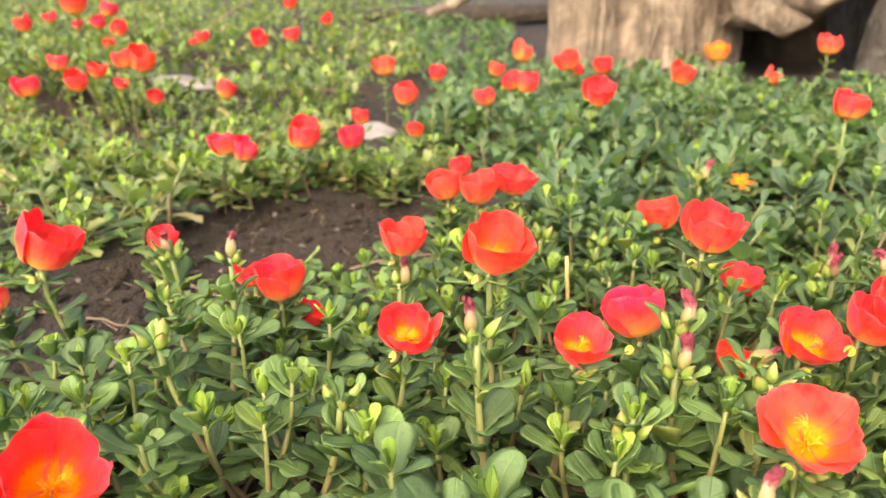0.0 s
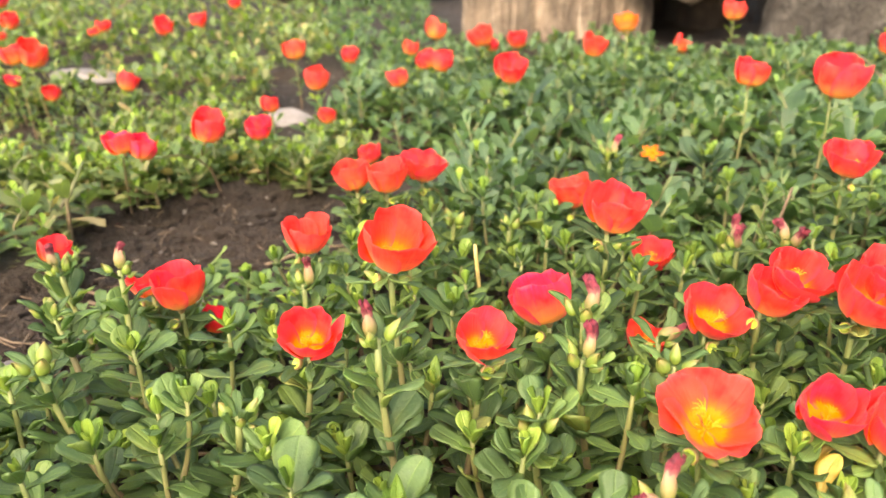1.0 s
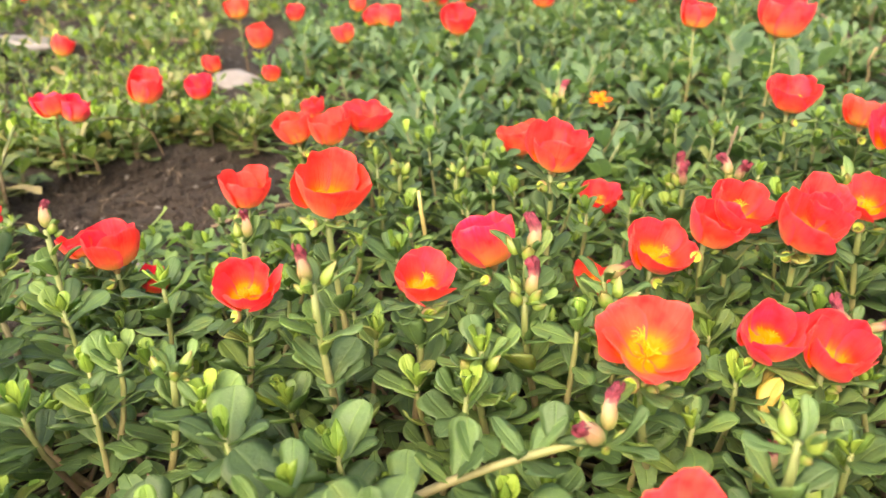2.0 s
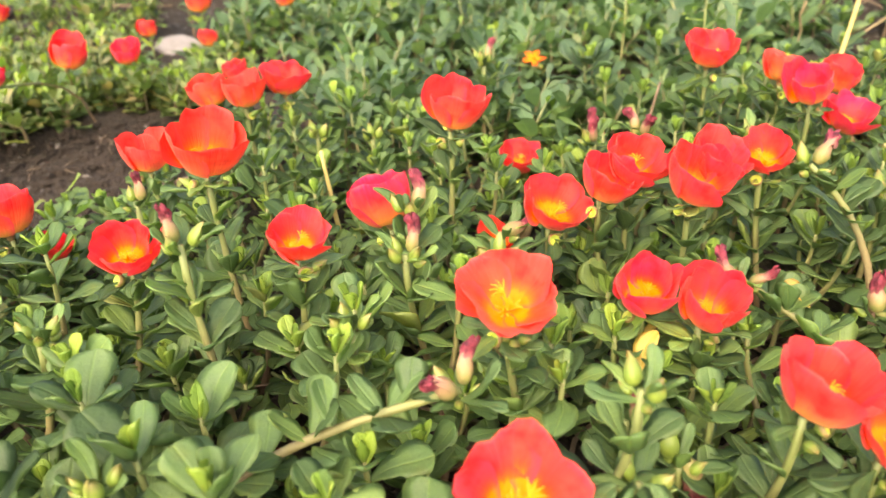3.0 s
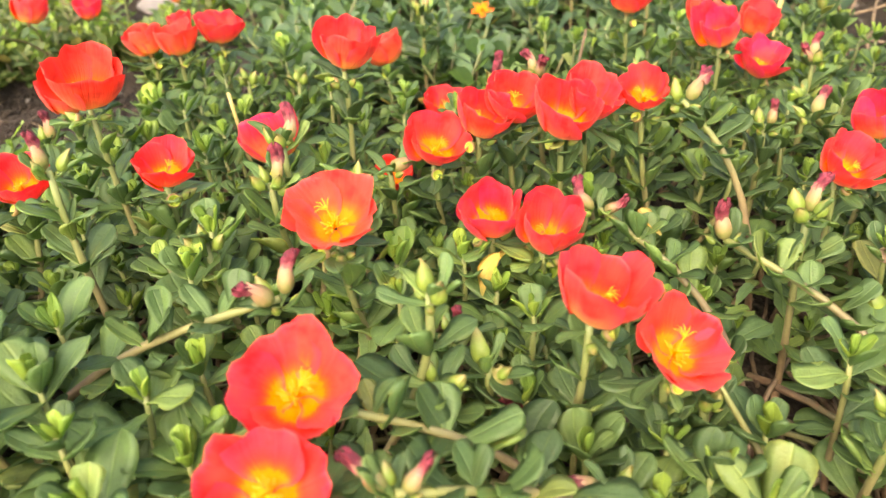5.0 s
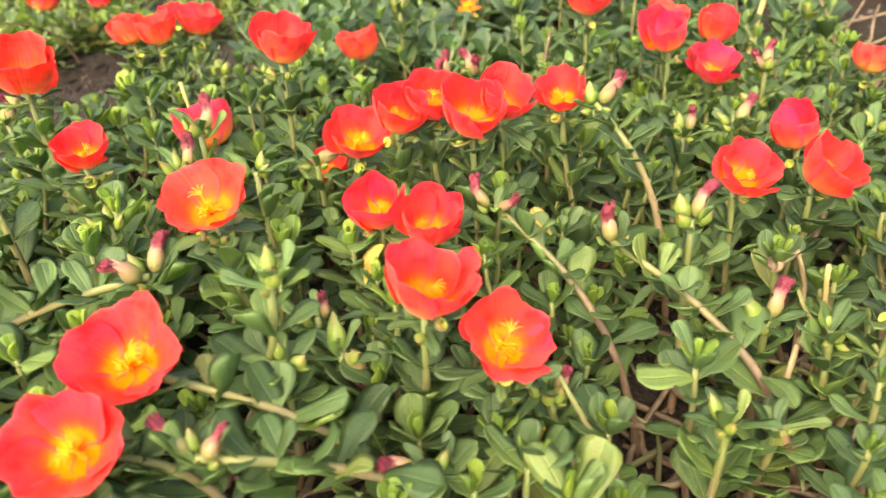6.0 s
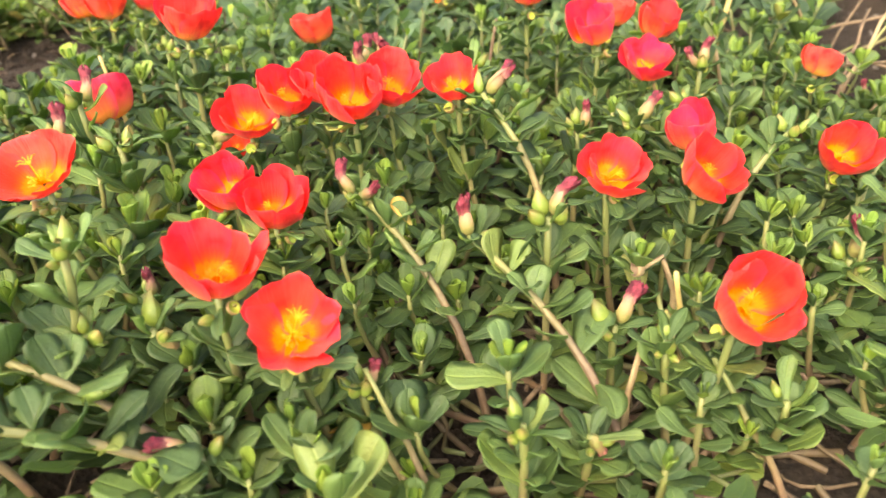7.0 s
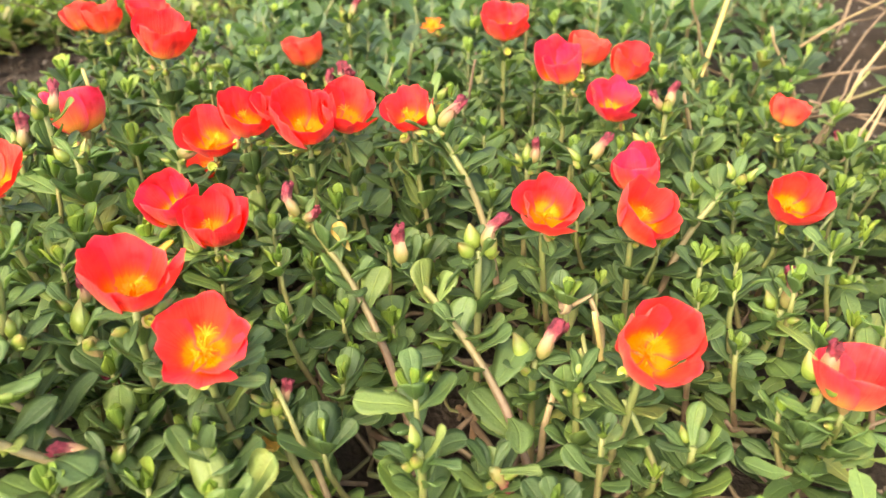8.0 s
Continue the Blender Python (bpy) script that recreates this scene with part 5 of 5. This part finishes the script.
clods = Buf()
lump = lathe([(0.35, 0.0), (0.9, 0.2), (1.0, 0.5), (0.75, 0.8), (0.3, 1.0), (0.0, 1.05)], 7, 0.85, 0.28, 9)
count = 0
while count < 2600:
    px, py = r3.uniform(-0.40, 0.06), r3.uniform(0.33, 0.74)
    if bare(px, py) > 0.15:
        s = 0.0010 + 0.0085 * r3.random() ** 4
        clods.add(lump, pose(px, py, ground_z(px, py) - 0.35 * s, r3.uniform(-40, 40), r3.uniform(-40, 40), r3.uniform(0, 360)) @ Matrix.Scale(s, 4))
        count += 1
tagged(new("soil_crumbs", clods.mesh("soil_crumbs", [M_SOIL], False)), "loose dark crumbs of soil", "soil", kind="stuff")

scraps = Buf()
for k in range(150):
    px, py = r3.uniform(-0.40, 0.06), r3.uniform(0.33, 0.74)
    if bare(px, py) > 0.2:
        w, ln = r3.uniform(0, 6.28), r3.uniform(0.006, 0.028)
        z = ground_z(px, py) + 0.0012
        q = Vector((px + ln * math.cos(w), py + ln * math.sin(w), 0))
        q.z = ground_z(q.x, q.y) + r3.uniform(0.001, 0.004)
        mid_pt = (Vector((px, py, z)) + q) / 2 + Vector((r3.uniform(-1, 1), r3.uniform(-1, 1), 0.6)) * 0.0015
        tube(scraps, [Vector((px, py, z)), mid_pt, q], [0.0006, 0.0005, 0.0003], 4)
tagged(new("plant_scraps", scraps.mesh("plant_scraps", [M_DRY])), "fine dry stem scraps strewn on the soil", "litter", kind="stuff")


def twig(x0, y0, x1, y1, rad=0.0011, lift=0.004, end_z=None, mat=None, label="dry brown twig lying on the soil", name="dry_twig"):
    z0, z1 = ground_z(x0, y0), ground_z(x1, y1)
    wob = min(0.0022, 0.022 * math.hypot(x1 - x0, y1 - y0))
    top = z1 + lift if end_z is None else end_z
    ps = []
    for i in range(8):
        t = i / 7
        gx_, gy_ = x0 + (x1 - x0) * t, y0 + (y1 - y0) * t
        ps.append(Vector((gx_ + rng.uniform(-1, 1) * wob, gy_ + rng.uniform(-1, 1) * wob, max(ground_z(gx_, gy_) + rad * 0.6, z0 + rad * 0.7 + (top - z0) * t + 0.003 * math.sin(3.1 * t)))))
    b = Buf()
    tube(b, ps, [rad * (1 - 0.45 * i / 7) for i in range(8)], 6)
    return tagged(new(name, b.mesh(name, [mat or M_DRY])), label, "twig")


twig(-0.20, 0.515, -0.135, 0.470)
twig(-0.185, 0.500, -0.125, 0.445, 0.0013)
twig(-0.150, 0.450, -0.060, 0.470, 0.0010)
twig(-0.28, 0.46, -0.19, 0.43, 0.0012)
twig(-0.23, 0.39, -0.15, 0.37, 0.0010)
twig(-0.08, 0.54, 0.02, 0.56, 0.0015)
twig(-0.02, 0.98, -0.05, 0.80, 0.0022)
twig(0.01, 0.86, -0.04, 0.78, 0.0018)
twig(-0.52, 1.50, -0.40, 1.72, 0.0024, 0.12, label="pale bare stick leaning over the plants")
twig(-0.36, 1.25, -0.14, 1.27, 0.003)
twig(-0.40, 0.77, -0.31, 0.755, 0.002)
twig(0.070, 0.345, 0.064, 0.338, 0.0015, 0.0, 0.066, M_STRAW, "yellowed bare stem standing among the leaves", "straw_stem")
twig(0.395, 0.46, 0.425, 0.47, 0.0022, 0.0, 0.12, M_STRAW, "yellow straw stem rising out of the bed", "straw_stem")
twig(0.250, 0.43, 0.262, 0.42, 0.0014, 0.0, 0.055, M_DRY, "dry brown stem end among the leaves", "straw_stem")
twig(0.318, 0.185, 0.306, 0.172, 0.0014, 0.0, 0.037, M_STRAW, "dry tan stem standing among the leaves", "straw_stem")
for k in range(44):
    x0, y0 = rng.uniform(0.46, 0.72), rng.uniform(0.38, 0.90)
    if capsule(x0, y0, 0.53, 0.46, 0.68, 0.86) < 0.11:
        w = rng.uniform(0, 6.28)
        ln = rng.uniform(0.05, 0.12)
        twig(x0, y0, x0 + ln * math.cos(w), y0 + ln * math.sin(w), rng.uniform(0.0009, 0.0018), rng.uniform(0.01, 0.07), mat=rng.choice((M_DRY, M_DRY, M_STEM_RED)), label="dry tangled stem over bare soil")

# straw-coloured stems that cross above the thin corner of the bed
for x0, y0, x1, y1, z1 in ((0.46, 0.42, 0.53, 0.47, 0.075), (0.475, 0.39, 0.515, 0.43, 0.052), (0.50, 0.50, 0.445, 0.47, 0.06), (0.53, 0.58, 0.60, 0.60, 0.09), (0.50, 0.62, 0.57, 0.55, 0.075), (0.44, 0.56, 0.40, 0.50, 0.075), (0.56, 0.66, 0.62, 0.72, 0.11), (0.40, 0.40, 0.37, 0.36, 0.05)):
    twig(x0, y0, x1, y1, rng.uniform(0.0012, 0.0019), 0.0, z1, rng.choice((M_TAN, M_TAN, M_DRY)), "bare straw-coloured stem leaning over the leaves", "straw_stem")

# runners at the edge of the mat
for x0, y0, x1, y1 in ((-0.26, 0.695, -0.18, 0.690), (-0.33, 0.66, -0.24, 0.69), (-0.49, 0.95, -0.37, 0.90)):
    twig(x0, y0, x1, y1, 0.0018, 0.006, mat=M_STEM_RED, label="creeping reddish-brown stem on the soil", name="creeping_stem")

# creeping stems seen in the gaps of the bed
for x0, y0, x1, y1 in ((0.245, 0.150, 0.300, 0.185), (0.230, 0.185, 0.275, 0.160), (0.262, 0.205, 0.290, 0.150), (0.225, 0.150, 0.285, 0.140), (0.285, 0.195, 0.335, 0.150), (0.010, 0.176, 0.040, 0.21), (0.30, 0.235, 0.345, 0.19), (0.05, 0.21, 0.095, 0.25), (0.045, 0.195, 0.100, 0.255), (0.205, 0.21, 0.27, 0.165), (0.27, 0.225, 0.32, 0.18), (0.295, 0.17, 0.35, 0.165)):
    twig(x0, y0, x1, y1, 0.0017, 0.008, mat=M_STEM_RED, label="creeping reddish-brown stem on the soil", name="creeping_stem")

for x0, y0, x1, y1, z1, mat in ((0.238, 0.122, 0.211, 0.140, 0.028, M_STEM_RED), (0.452, 0.372, 0.486, 0.388, 0.042, M_TAN), (0.450, 0.408, 0.486, 0.414, 0.048, M_STEM_RED), (0.378, 0.238, 0.421, 0.275, 0.024, M_STEM), (0.322, 0.150, 0.304, 0.186, 0.020, M_STEM_RED), (0.340, 0.134, 0.314, 0.153, 0.018, M_STEM), (0.18, 0.172, 0.204, 0.152, 0.024, M_STEM_RED)):
    twig(x0, y0, x1, y1, 0.0014, 0.0, z1, mat, "sprawling purslane stem among the leaves", "sprawling_stem")

# old brown runners tangled under the leaves, too many to count
tangle = Buf()
r4 = random.Random(23)
for k in range(520):
    px, py = r4.uniform(-0.08, 0.42), r4.uniform(0.07, 0.30)
    w, ln = r4.uniform(0, 6.28), r4.uniform(0.02, 0.06)
    pts = []
    for i in range(5):
        t = i / 4
        qx, qy = px + ln * t * math.cos(w) + 0.004 * math.sin(5 * t + k), py + ln * t * math.sin(w) + 0.004 * math.cos(4 * t + k)
        pts.append(Vector((qx, qy, ground_z(qx, qy) + 0.001 + r4.uniform(0.0, 0.003) + 0.012 * (k % 3) / 2 * t)))
    rad = r4.uniform(0.0007, 0.0016)
    tube(tangle, pts, [rad, rad * 0.95, rad * 0.9, rad * 0.8, rad * 0.6], 5, k % 2)
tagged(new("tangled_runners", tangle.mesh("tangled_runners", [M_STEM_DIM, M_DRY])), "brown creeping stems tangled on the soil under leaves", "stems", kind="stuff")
